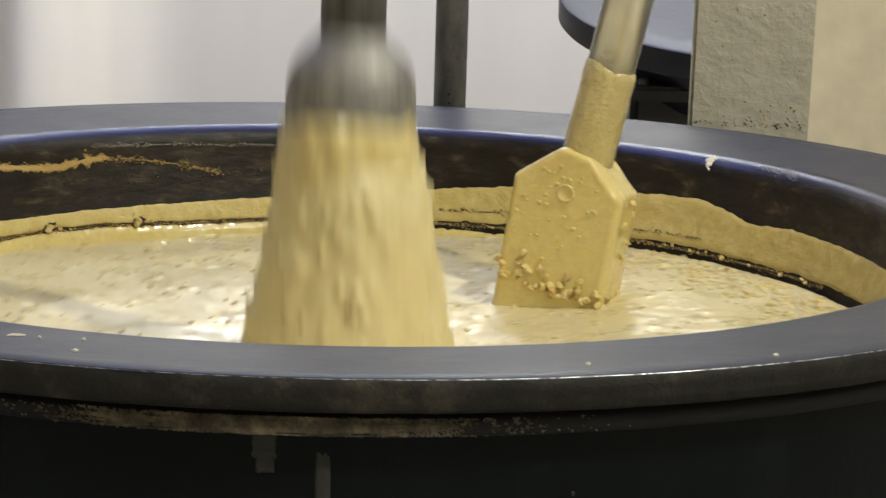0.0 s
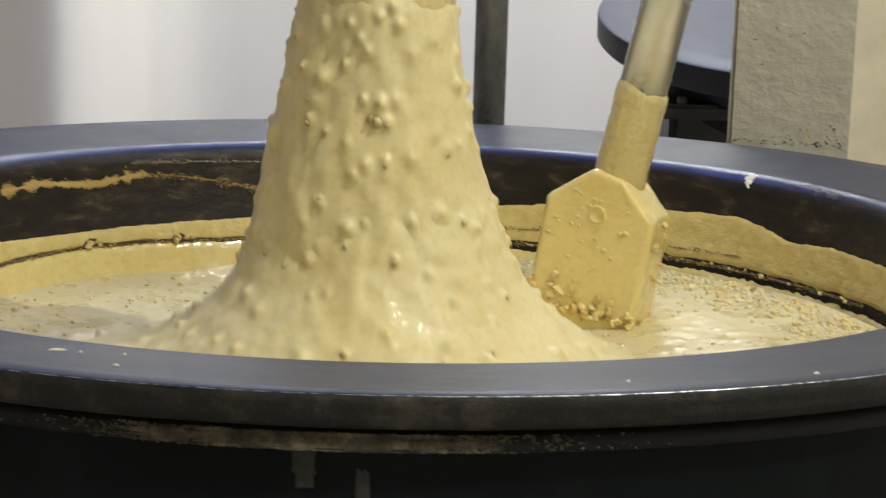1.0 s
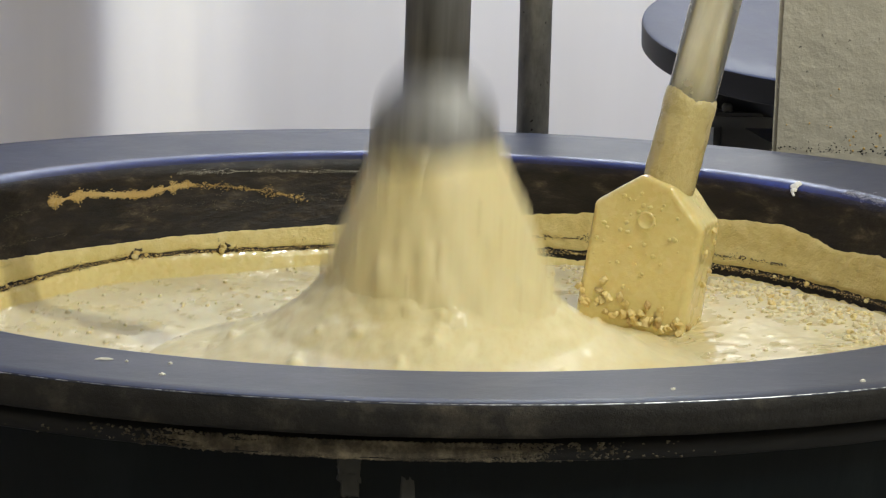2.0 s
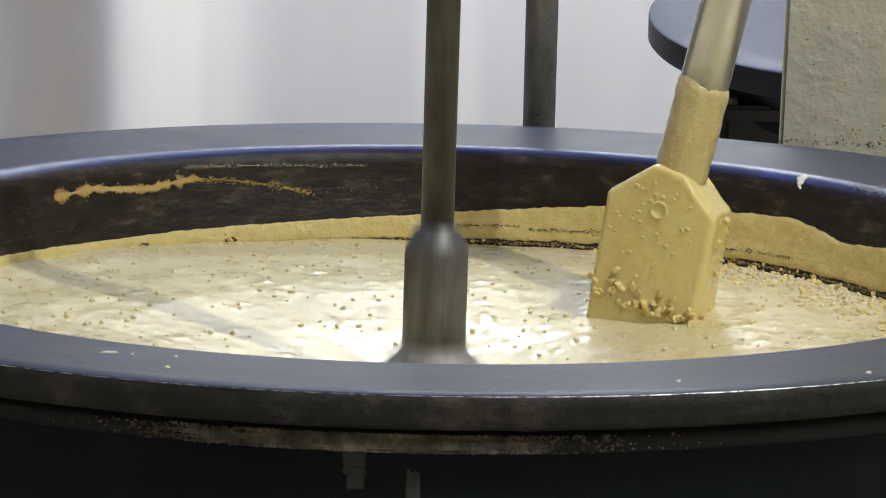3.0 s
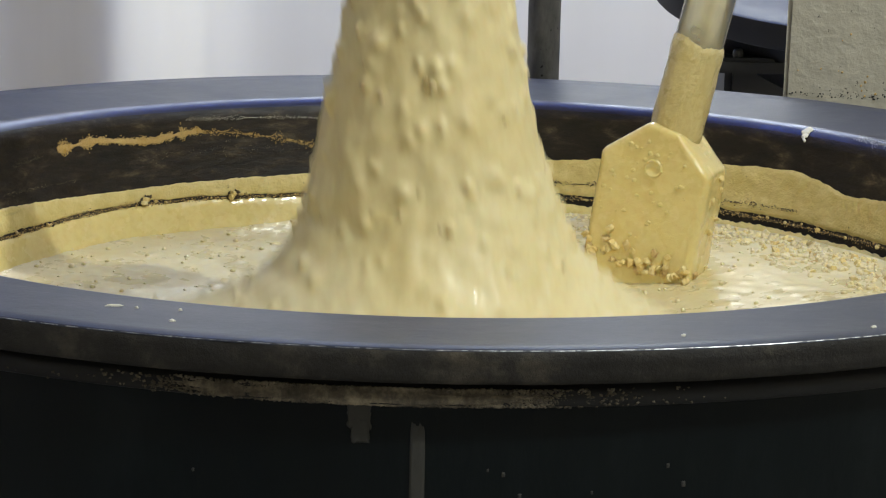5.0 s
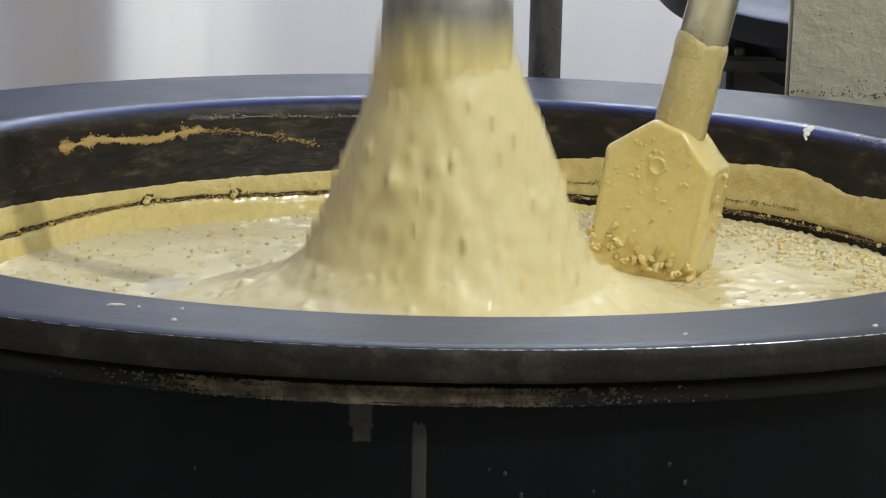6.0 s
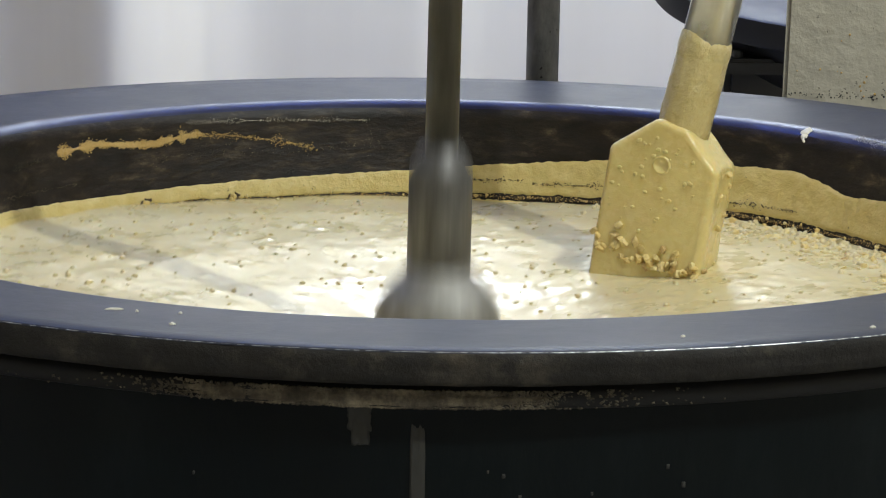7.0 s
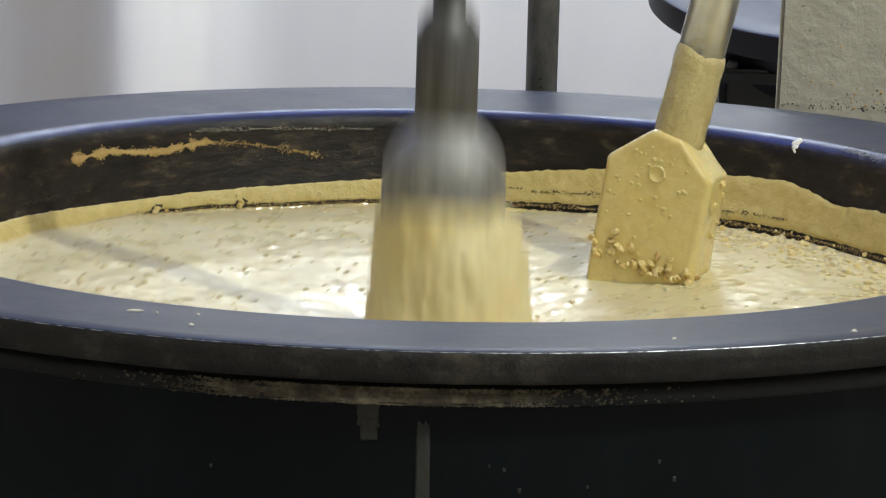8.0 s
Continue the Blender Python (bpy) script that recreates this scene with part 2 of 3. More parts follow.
def smooth_profile(points, step):
    """Points along the polyline, no further apart than step."""
    out = [points[0]]
    for a, b in zip(points, points[1:]):
        n = max(1, int(math.dist(a, b) / step))
        out += [(a[0] + (b[0] - a[0]) * k / n, a[1] + (b[1] - a[1]) * k / n) for k in range(1, n + 1)]
    return out


def revolve(name, profile, mat, parent=None, label="", segs=160, shift=None, smooth=True):
    """A surface of revolution about z; shift(angle, r, z) moves a point to a new (r, z)."""
    verts, faces = [], []
    n = len(profile)
    for i in range(segs):
        a = 2 * math.pi * i / segs
        for r, z in profile:
            if shift:
                r, z = shift(a, r, z)
            verts.append((r * math.cos(a), r * math.sin(a), z))
    for i in range(segs):
        j = (i + 1) % segs
        for k in range(n - 1):
            faces.append((i * n + k, j * n + k, j * n + k + 1, i * n + k + 1))
    return mesh_ob(name, verts, faces, mat, parent, label, smooth)


def empty(name, m=None):
    ob = new(name)
    ob.empty_display_size = 0.05
    if m is not None:
        ob.matrix_basis = m
    return ob


def add_nut(bm, place, size, rng, flat=1.0):
    """A chopped nut: an uneven lump with broken faces."""
    made = bmesh.ops.create_icosphere(bm, subdivisions=1, radius=size)["verts"]
    turn = Euler([rng.uniform(0, 6.28) for _ in range(3)]).to_matrix()
    squash = Vector((rng.uniform(0.6, 1.15), rng.uniform(0.6, 1.0), rng.uniform(0.5, 0.9)))
    for v in made:
        c = Vector([v.co[k] * squash[k] for k in range(3)])
        c *= rng.uniform(0.85, 1.12)
        v.co = Vector(place) + turn @ c


NUT_SHAPES, PALE_NUTS = [], []


def nut_shapes():
    rr = random.Random(77)
    for _ in range(9):
        bm = bmesh.new()
        made = bmesh.ops.create_icosphere(bm, subdivisions=1, radius=1.05)["verts"]
        flat = [Vector([rr.uniform(-1, 1) for _ in range(3)]).normalized() for _ in range(3)]
        for v in made:
            v.co *= rr.uniform(0.8, 1.2)
            for f in flat:
                over = v.co.dot(f) - 0.55
                if over > 0:
                    v.co -= f * over
        me = bpy.data.meshes.new("nut")
        bmesh.ops.recalc_face_normals(bm, faces=bm.faces)
        bm.to_mesh(me)
        bm.free()
        pale = me.copy()
        me.materials.append(NUT_PIECE)
        pale.materials.append(BURIED)
        NUT_SHAPES.append(me)
        PALE_NUTS.append(pale)


nut_shapes()


def nut(parent, place, size, rr, coated=0.0):
    """One chopped nut, bare or coated in paste, an object of its own on a shared mesh."""
    ob = new("nut", rr.choice(PALE_NUTS if rr.random() < coated else NUT_SHAPES))
    ob.parent = parent
    ob.location = place
    ob.rotation_euler = [rr.uniform(0, 6.28) for _ in range(3)]
    ob.scale = (size * rr.uniform(0.8, 1.2), size * rr.uniform(0.7, 1.0), size * rr.uniform(0.6, 0.9))
    return ob


# ---- the room ----
def room():
    x0, x1, y0, y1, top = ROOM
    t = 0.15
    for name, label, mat, dims in (
        ("floor", "worn grey concrete workshop floor", FLOOR, (x0 - t, x1 + t, y0 - t, y1 + t, -t, 0)),
        ("ceiling", "plain white painted ceiling", WALL, (x0 - t, x1 + t, y0 - t, y1 + t, top, top + t)),
        ("wall_north", "light grey painted plaster wall", WALL, (x0, x1, y1, y1 + t, 0, top)),
        ("wall_south", "light grey painted plaster wall", WALL, (x0, x1, y0 - t, y0, 0, top)),
        ("wall_west", "light grey painted plaster wall", WALL, (x0 - t, x0, y0, y1, 0, top)),
        ("wall_east", "light grey painted plaster wall", WALL, (x1, x1 + t, y0, y1, 0, top)),
    ):
        tagged(part(name, box(bmesh.new(), *dims), mat), label, name.split("_")[0], kind="structure")


room()

LIP_R, LIP_Z, LIP_SIZE = 0.5130, 0.8163, 0.023  # the rounded inner lip: where it leaves the wall, and its radius


def rim_height(r):
    return 0.8390 + max(0.0, r - 0.533) * 0.0948



def kettle(m):
    """A cast-iron kettle with a broad sloping rim, on a black-green casing."""
    ob = empty("nougat_kettle", m)
    def lip(a):
        return LIP_R + LIP_SIZE * (1 - math.cos(radians(a))), LIP_Z + LIP_SIZE * math.sin(radians(a))
    flat = LIP_R + LIP_SIZE
    rim = [lip(a) for a in (82, 86, 90)] + [(flat + k * (0.6488 - flat) / 6, rim_height(flat + k * (0.6488 - flat) / 6)) for k in range(1, 7)] + [(0.6496, 0.8494), (0.6502, 0.8485)]
    revolve("rim", rim, RIM, ob, "dark blue-grey iron rim, worn smooth", 240)
    revolve("rim_lip", [lip(a) for a in (38, 42, 46, 50, 54, 58, 62, 66, 70, 74, 78, 82)], LIP, ob, "rounded inner lip polished by wear", 240)
    bowl = smooth_profile([(0.0, 0.36), (0.16, 0.38), (0.32, 0.46), (0.43, 0.58), (0.487, 0.70), (0.503, 0.76), (LIP_R, LIP_Z)], 0.02)
    bowl += [lip(a) for a in (5, 10, 15, 20, 25, 30, 34, 38)]
    revolve("bowl", bowl, BOWL, ob, "dark brown seasoned inner wall", 200)

    def rough_edge(a, r, z):
        q = noise.noise(Vector((math.cos(a) * 30, math.sin(a) * 30, z * 90)))
        return r + 0.0012 * q, z + 0.0007 * q
    revolve("outer_edge", smooth_profile([(0.6505, 0.8485), (0.6515, 0.846), (0.6510, 0.8315), (0.6490, 0.8290), (0.6340, 0.8280)], 0.004), SIDE, ob, "scorched outer edge of the rim", 400, rough_edge)
    revolve("flange", smooth_profile([(0.6340, 0.8280), (0.6335, 0.8245), (0.6400, 0.8235), (0.6405, 0.8135), (0.6380, 0.8122), (0.624, 0.8118)], 0.004), FLANGE, ob, "grimy flange under the rim", 320, rough_edge)
    revolve("casing", [(0.624, 0.8118), (0.622, 0.78), (0.62, 0.5), (0.62, 0.12), (0.60, 0.1), (0.60, 0.0), (0.0, 0.0)], BODY, ob, "black-green enamelled casing", 160)
    return ob


pot = tagged(kettle(pose(0, 0, 0)), "round cast-iron nougat kettle with broad dark rim, half full of paste", "kettle", "kettles")


# ---- paste residue on the inner wall, drips outside ----
def wall_point(z):
    """The inner wall's radius at a height."""
    if z > LIP_Z:
        return LIP_R + LIP_SIZE - math.sqrt(LIP_SIZE ** 2 - min(z - LIP_Z, LIP_SIZE) ** 2)
    if z > 0.76:
        return 0.503 + (z - 0.76) * 0.1776
    return 0.487 + (z - 0.70) * 0.267


BAND = [(-3.2, 0.757), (0.0, 0.78), (0.45, 0.784), (0.58, 0.779), (0.65, 0.789), (0.725, 0.795), (0.87, 0.792), (1.2, 0.782), (1.41, 0.771), (1.68, 0.760), (1.94, 0.755), (2.36, 0.752), (2.7, 0.757), (3.2, 0.757)]


def along(table, x):
    for (a, u), (b, v) in zip(table, table[1:]):
        if a <= x <= b:
            return u + (v - u) * (x - a) / (b - a)
    return table[-1][1]


def band_top(a):
    a = (a + math.pi) % (2 * math.pi) - math.pi
    return along(BAND, a) + 0.0008 * noise.noise(Vector((math.cos(a) * 40, math.sin(a) * 40, 2))) + 0.0010 * noise.noise(Vector((math.cos(a) * 190, math.sin(a) * 190, 4)))


FOOT = [(-3.2, 0.730), (-1.5, 0.735), (0.0, 0.737), (0.9, 0.7375), (1.25, 0.7335), (1.6, 0.7325), (1.95, 0.7325), (2.3, 0.7365), (2.66, 0.7285), (3.2, 0.728)]


def band_foot(a):
    a = (a + math.pi) % (2 * math.pi) - math.pi
    return along(FOOT, a) + 0.0016 * noise.noise(Vector((math.cos(a) * 14, math.sin(a) * 14, 8))) + 0.0014 * noise.noise(Vector((math.cos(a) * 60, math.sin(a) * 60, 9)))


def residue():
    n, m = 900, 14
    verts, faces = [], []
    for i in range(n):
        a = 2 * math.pi * i / n
        top = band_top(a)
        for k in range(m):
            f = k / (m - 1)
            foot = band_foot(a)
            z = foot + (top - foot) * f
            bulge = 0.0016 * max(0.0, math.sin(math.pi * f)) ** 0.5 + 0.0010 * noise.noise(Vector((math.cos(a) * 45, math.sin(a) * 45, z * 90)))
            if k in (0, m - 1):
                bulge = -0.0015
            r = wall_point(z) - max(bulge, -0.0015)
            verts.append((r * math.cos(a), r * math.sin(a), z + 0.0007 * noise.noise(Vector((a * 140, 0, f)))))
    for i in range(n):
        j = (i + 1) % n
        for k in range(m - 1):
            faces.append((i * m + k, i * m + k + 1, j * m + k + 1, j * m + k))
    mesh_ob("residue_band", verts, faces, BAND_CRUST, pot, "dried yellow paste band on the inner wall")


residue()


def wet_film():
    """Fresh paste left on the wall where the bed sinks away, with a ragged upper edge."""
    n, m = 900, 12
    verts, faces = [], []
    for i in range(n):
        a = 2 * math.pi * i / n
        side = max(0.0, min(1.0, (a - 1.2) / 0.4)) if a < 4.0 else 0.5
        top = band_foot(a) - 0.0068 + 0.0064 * side + 0.0016 * noise.noise(Vector((math.cos(a) * 30, math.sin(a) * 30, 21))) + 0.0020 * noise.noise(Vector((math.cos(a) * 95, math.sin(a) * 95, 23)))
        for k in range(m):
            f = k / (m - 1)
            z = 0.675 + (top - 0.675) * f
            bulge = 0.0022 + 0.006 * (1 - f) ** 2 + 0.0012 * noise.noise(Vector((math.cos(a) * 60, math.sin(a) * 60, z * 120)))
            r = wall_point(z) - (bulge if k < m - 1 else -0.0015)
            verts.append((r * math.cos(a), r * math.sin(a), z))
    for i in range(n):
        j = (i + 1) % n
        for k in range(m - 1):
            faces.append((i * m + k, i * m + k + 1, j * m + k + 1, j * m + k))
    mesh_ob("wet_film", verts, faces, COAT, pot, "fresh yellow paste film below the dried band")


wet_film()


CRUMB = [(1, 0, 0), (0, 1, 0), (-1, 0, 0), (0, -1, 0), (0, 0, 1), (0, 0, -1)]
CRUMB_FACES = [(0, 1, 4), (1, 2, 4), (2, 3, 4), (3, 0, 4), (1, 0, 5), (2, 1, 5), (3, 2, 5), (0, 3, 5)]


def crumbs(name, places, mat, parent, label, rr):
    """Small broken crumbs on a round wall, joined; places: (angle, radius, height, size, stands out)."""
    verts, faces = [], []
    for a, r, z, q, out in places:
        base = len(verts)
        spin, lean = rr.uniform(0, 6.28), rr.uniform(-0.5, 0.5)
        for x, y, u in CRUMB:
            k = q * rr.uniform(0.7, 1.35)
            x, u = x * math.cos(spin) - u * math.sin(spin), x * math.sin(spin) + u * math.cos(spin)
            rad = r + y * k * out
            t = a + x * k * 1.4 / r
            verts.append((rad * math.cos(t), rad * math.sin(t), z + u * k + lean * x * k))
        faces += [tuple(base + i for i in f) for f in CRUMB_FACES]
    return tagged(mesh_ob(name, verts, faces, mat, parent, label), kind="stuff")


def smear(path, count, spread, size, label, seed, thin=0.0, mat=None, proud=0.0):
    """Crumbs on the inner wall along a path of (angle, height): dried paste, once also painted glare."""
    rr = random.Random(seed)
    places = []
    for _ in range(count):
        f = rr.random() ** (1.0 + thin)
        g = f * (len(path) - 1)
        k = min(int(g), len(path) - 2)
        (a0, z0), (a1, z1) = path[k], path[k + 1]
        a, z = a0 + (a1 - a0) * (g - k), z0 + (z1 - z0) * (g - k)
        room_ = spread * (1 - thin * f) * (0.55 + 1.5 * noise.noise(Vector((f * 8, seed, 0))))
        z += rr.gauss(0, 0.45) * max(room_, 0.0006)
        places.append((a + rr.uniform(-0.006, 0.006), wall_point(z) - 0.0003 - proud, z, size * rr.uniform(0.5, 1.3), 0.6))
    return crumbs("dried_smear", places, mat or CRUST, pot, label, rr)


smear([(2.49, 0.8040), (2.44, 0.8060), (2.39, 0.8078), (2.33, 0.8045), (2.28, 0.8020), (2.23, 0.8010)], 3600, 0.0062, 0.0008, "golden crumbly smear", 1)
smear([(2.26, 0.8010), (2.20, 0.8050), (2.13, 0.8090)], 1700, 0.0062, 0.0007, "crumbly yellow smear", 4)
smear([(2.15, 0.8080), (2.05, 0.8040), (1.95, 0.7960), (1.86, 0.7860)], 520, 0.0065, 0.0006, "broken line of dried crumbs", 9)
# whitish glare below the lip, imitated with tiny pale specks
smear([(2.16, 0.8220), (2.05, 0.8205), (1.90, 0.8185), (1.74, 0.8165)], 700, 0.0045, 0.0003, "thin line of pale specks painted as glare", 15, 0.0, FLAKE_AND_GLARE)
smear([(2.66, 0.768), (2.58, 0.768), (2.45, 0.7685)], 120, 0.0045, 0.0005, "faint line of crumbs", 19, 0.0, GRIME)
smear([(2.62, 0.795), (2.54, 0.799)], 90, 0.0045, 0.0005, "faint line of crumbs", 21, 0.0, GRIME)
smear([(2.30, 0.785), (2.10, 0.788), (1.90, 0.785), (1.70, 0.790)], 260, 0.0160, 0.0005, "scattered dull crumbs", 25, 0.0, GRIME)
for a, seed in ((2.285, 23), (2.065, 24)):
    smear([(a + 0.014, band_foot(a) + 0.001), (a - 0.012, band_foot(a) + 0.006)], 60, 0.0050, 0.0012, "dark burnt clot", seed, 0.0, TARNISH, 0.0015)
    for turn, up in ((0.0, 0.004), (0.006, 0.0005)):
        z = band_foot(a) + up
        nut(pot, ((wall_point(z) - 0.003) * math.cos(a + turn), (wall_point(z) - 0.003) * math.sin(a + turn), z), 0.0046, random.Random(seed))
smear([(0.590, 0.8365), (0.555, 0.8358), (0.520, 0.8352), (0.470, 0.8340)], 520, 0.0042, 0.00045, "pale scuff of dried paste on the lip", 27, 0.0, BARE)
# burnt and yellow crumbs along the foot of the dried band
for first, last, count, seed in ((2.75, 2.30, 420, 61), (2.30, 1.85, 420, 62), (1.85, 1.45, 380, 63), (1.45, 0.9, 520, 64), (0.9, 0.3, 560, 65)):
    foot = [(first + (last - first) * k / 6, band_foot(first + (last - first) * k / 6) - 0.001) for k in range(7)]
    smear(foot, count * 2, 0.0036, 0.0006, "burnt crumbs at the foot of the dried band", seed, 0.0, TARNISH, 0.0012)
    smear(foot, count, 0.0050, 0.0007, "yellow crumbs at the foot of the dried band", seed + 10, 0.0, None, 0.0012)
# a dirty line round the dried band, and nuts caught along its foot
for first, last, count, seed in ((1.62, 1.38, 90, 51), (1.36, 0.98, 150, 52), (0.93, 0.70, 80, 53)):
    smear([(first, 0.7480), ((first + last) / 2, 0.7500), (last, 0.7510)], count * 2, 0.0056, 0.0006, "dark crumbs in the dried band", seed, 0.0, TARNISH, 0.0020)
rr = random.Random(66)
for _ in range(30):
    a = rr.choice((rr.uniform(0.35, 1.7), rr.uniform(1.7, 2.75)))
    z = band_foot(a) - 0.002 + abs(rr.gauss(0, 0.003))
    r = wall_point(z) - 0.0028
    nut(pot, (r * math.cos(a), r * math.sin(a), z), rr.uniform(0.0014, 0.0032), rr)


# ---- the paste in the kettle ----
EDGE_LEVEL = [(-3.2, 0.745), (-1.5, 0.735), (0.0, 0.733), (0.77, 0.731), (1.0, 0.7295), (1.4, 0.7290), (1.84, 0.7340), (2.36, 0.7430), (2.65, 0.746), (3.2, 0.745)]
BED = [(0.02, 0.652), (0.06, 0.668), (0.10, 0.682), (0.15, 0.694), (0.20, 0.705), (0.25, 0.713), (0.31, 0.722), (0.39, 0.7275), (0.45, 0.730), (0.48, 0.732), (0.506, 0.734)]


def bed_level(x, y):
    """The paste's height when it stands highest."""
    r, a = math.hypot(x, y), math.atan2(y, x)
    z = along(BED, max(0.02, min(r, 0.506))) + (along(EDGE_LEVEL, a) - 0.733) * (r / 0.5) ** 4
    z += 0.0022 * noise.noise(Vector((x * 13, y * 13, 0))) + 0.0007 * noise.noise(Vector((x * 48, y * 48, 3)))
    return z


def paste_bed():
    ob = empty("nougat_paste", pose(0, 0, 0))
    R = np.linspace(0.02, 0.505, 180)
    segs, n = 640, len(R)
    rng = np.random.default_rng(3)
    A = np.arange(segs) * 2 * np.pi / segs
    X, Y = np.cos(A)[:, None] * R, np.sin(A)[:, None] * R
    H = np.array([[bed_level(X[i, k], Y[i, k]) for k in range(n)] for i in range(segs)])
    for _ in range(1500):
        r, a = 0.49 * math.sqrt(rng.uniform(0.10, 1)), rng.uniform(0, 2 * math.pi)
        s, h = rng.uniform(0.0022, 0.0046), rng.uniform(0.0002, 0.0011)
        d2 = (X - r * math.cos(a)) ** 2 + (Y - r * math.sin(a)) ** 2
        H += h * np.exp(-d2 / (2 * s * s))
    verts = np.stack([X, Y, H], 2).reshape(-1, 3)
    faces = []
    for i in range(segs):
        j = (i + 1) % segs
        faces += [(i * n + k, j * n + k, j * n + k + 1, i * n + k + 1) for k in range(n - 1)]
    mesh_ob("paste_surface", verts, faces, DOUGH, ob)
    rr = random.Random(8)
    for k in range(110):
        r, a = 0.494 * math.sqrt(rr.uniform(0.22, 1)), rr.uniform(0.9, 3.4)
        if k % 3 == 0:
            r = 0.496 - abs(rr.gauss(0, 0.012))
        x, y = r * math.cos(a), r * math.sin(a)
        nut(ob, (x, y, bed_level(x, y) - 0.0014), rr.uniform(0.0022, 0.0044), rr, 0.9)
    bm = bmesh.new()
    for _ in range(520):
        r, a = 0.494 * math.sqrt(rr.uniform(0.08, 1)), rr.uniform(0, 2 * math.pi)
        x, y = r * math.cos(a), r * math.sin(a)
        add_nut(bm, (x, y, bed_level(x, y) + 0.0003), rr.uniform(0.0018, 0.0042), rr)
    tagged(part("nut_crumb", bm, DOUGH, ob, "fine crumbs of nut coated in the paste", True), kind="stuff")
    return ob


def settled_nuts():
    """Chopped nuts crowded in the paste along the wall."""
    ob = empty("nut_bank")
    rr = random.Random(12)
    for _ in range(295):
        a = rr.uniform(-0.15, 1.12)
        r = 0.497 - abs(rr.gauss(0, 0.030)) * (1 + 0.8 * noise.noise(Vector((a * 9, 2, 0))))
        x, y = r * math.cos(a), r * math.sin(a)
        nut(ob, (x, y, bed_level(x, y) - 0.0004), rr.uniform(0.0034, 0.0066), rr, 0.6)
    bm = bmesh.new()
    for _ in range(420):
        a = rr.uniform(-0.2, 1.2)
        r = 0.497 - abs(rr.gauss(0, 0.035))
        x, y = r * math.cos(a), r * math.sin(a)
        add_nut(bm, (x, y, bed_level(x, y)), rr.uniform(0.0020, 0.0052), rr)
    tagged(part("nut_crumb", bm, BURIED, ob, "paste-coated nut crumbs", True), kind="stuff")
    return ob


bank = tagged(settled_nuts(), "chopped toasted nuts banked in the paste along the wall", "nuts")
paste = tagged(paste_bed(), "pale cream nougat paste with chopped nuts filling the kettle", "paste")


def cone_piece(name, prof, mat, seed, count, parent=None, label="", segs=220, streak=0.0, taper=0.0, drawn=1.0, found=None):
    """A standing sheath of paste: a lumpy body of revolution. found takes the lumps' places."""
    prof = smooth_profile(prof, 0.003)
    n = len(prof)
    rng = np.random.default_rng(seed)
    R = np.array([p[0] for p in prof])
    Z = np.array([p[1] for p in prof])
    A = np.arange(segs) * 2 * np.pi / segs
    out = np.zeros((segs, n))
    for _ in range(count):
        k = rng.integers(2, n - 2)
        a = rng.uniform(0, 2 * np.pi)
        s, h = rng.uniform(0.0024, 0.0046), rng.uniform(0.0018, 0.0062)
        if found is not None:
            found.append((R[k], Z[k], a, h, s))
        da = (A - a + np.pi) % (2 * np.pi) - np.pi
        d2 = (da[:, None] * R[None, :]) ** 2 + ((np.hypot(R - R[k], Z - Z[k]) / drawn) ** 2)[None, :]
        out += h / drawn ** 0.6 * np.exp(-d2 / (2 * s * s))
    dR, dZ = np.gradient(R), np.gradient(Z)
    L = np.hypot(dR, dZ) + 1e-9
    nr, nz = -dZ / L, dR / L
    verts = []
    for i in range(segs):
        c, s = math.cos(A[i]), math.sin(A[i])
        for k in range(n):
            o = out[i, k] + 0.004 * noise.noise(Vector((c * 1.6, s * 1.6, Z[k] * 14 + seed))) + 0.0016 * noise.noise(Vector((c * R[k] * 70, s * R[k] * 70, Z[k] * 50)))
            o += 0.0016 * noise.noise(Vector((math.cos(A[i] + Z[k] * 5) * 4, math.sin(A[i] + Z[k] * 5) * 4, Z[k] * 3 + seed)))
            o += streak * noise.noise(Vector((c * 9, s * 9, Z[k] * 5)))
            o *= min(1.0, 0.1 + max(0.0, Z[0] - Z[k]) / taper) if taper else 1.0
            r = R[k] + nr[k] * o
            verts.append((r * c, r * s, Z[k] + nz[k] * o))
    faces = []
    for i in range(segs):
        j = (i + 1) % segs
        faces += [(i * n + k, i * n + k + 1, j * n + k + 1, j * n + k) for k in range(n - 1)]
    return mesh_ob(name, verts, faces, mat, parent, label)


# ---- the pestle; its origin lies at the joint between neck and bell ----
def pestle():
    ob = empty("pestle", pose(0, 0, 0.712))
    revolve("shaft", [(0.0, 2.4), (0.015, 2.4), (0.015, 0.10), (0.0, 0.10)], STEEL, ob, "thin dark steel shaft", 48)
    revolve("neck", [(0.0150, 0.113), (0.0205, 0.109), (0.0278, 0.094), (0.0288, 0.091), (0.0290, 0.0), (0.026, -0.004)], NECK, ob, "stout turned steel neck", 64)
    revolve("bell", smooth_profile([(0.0285, 0.004), (0.0335, -0.003), (0.0385, -0.008), (0.0430, -0.0125), (0.0480, -0.0185), (0.0520, -0.025), (0.0550, -0.032), (0.0572, -0.041), (0.0582, -0.052), (0.0585, -0.10), (0.058, -0.16), (0.0, -0.17)], 0.006), HEAD, ob, "rounded steel bell smeared with paste", 80)
    cone_piece("paste_coat", [(0.0575, -0.070), (0.0615, -0.082), (0.064, -0.11), (0.068, -0.19), (0.070, -0.28), (0.071, -0.40), (0.03, -0.41)], CLING, 11, 12, ob, "yellow paste clinging to the bell", streak=0.0007)
    return ob


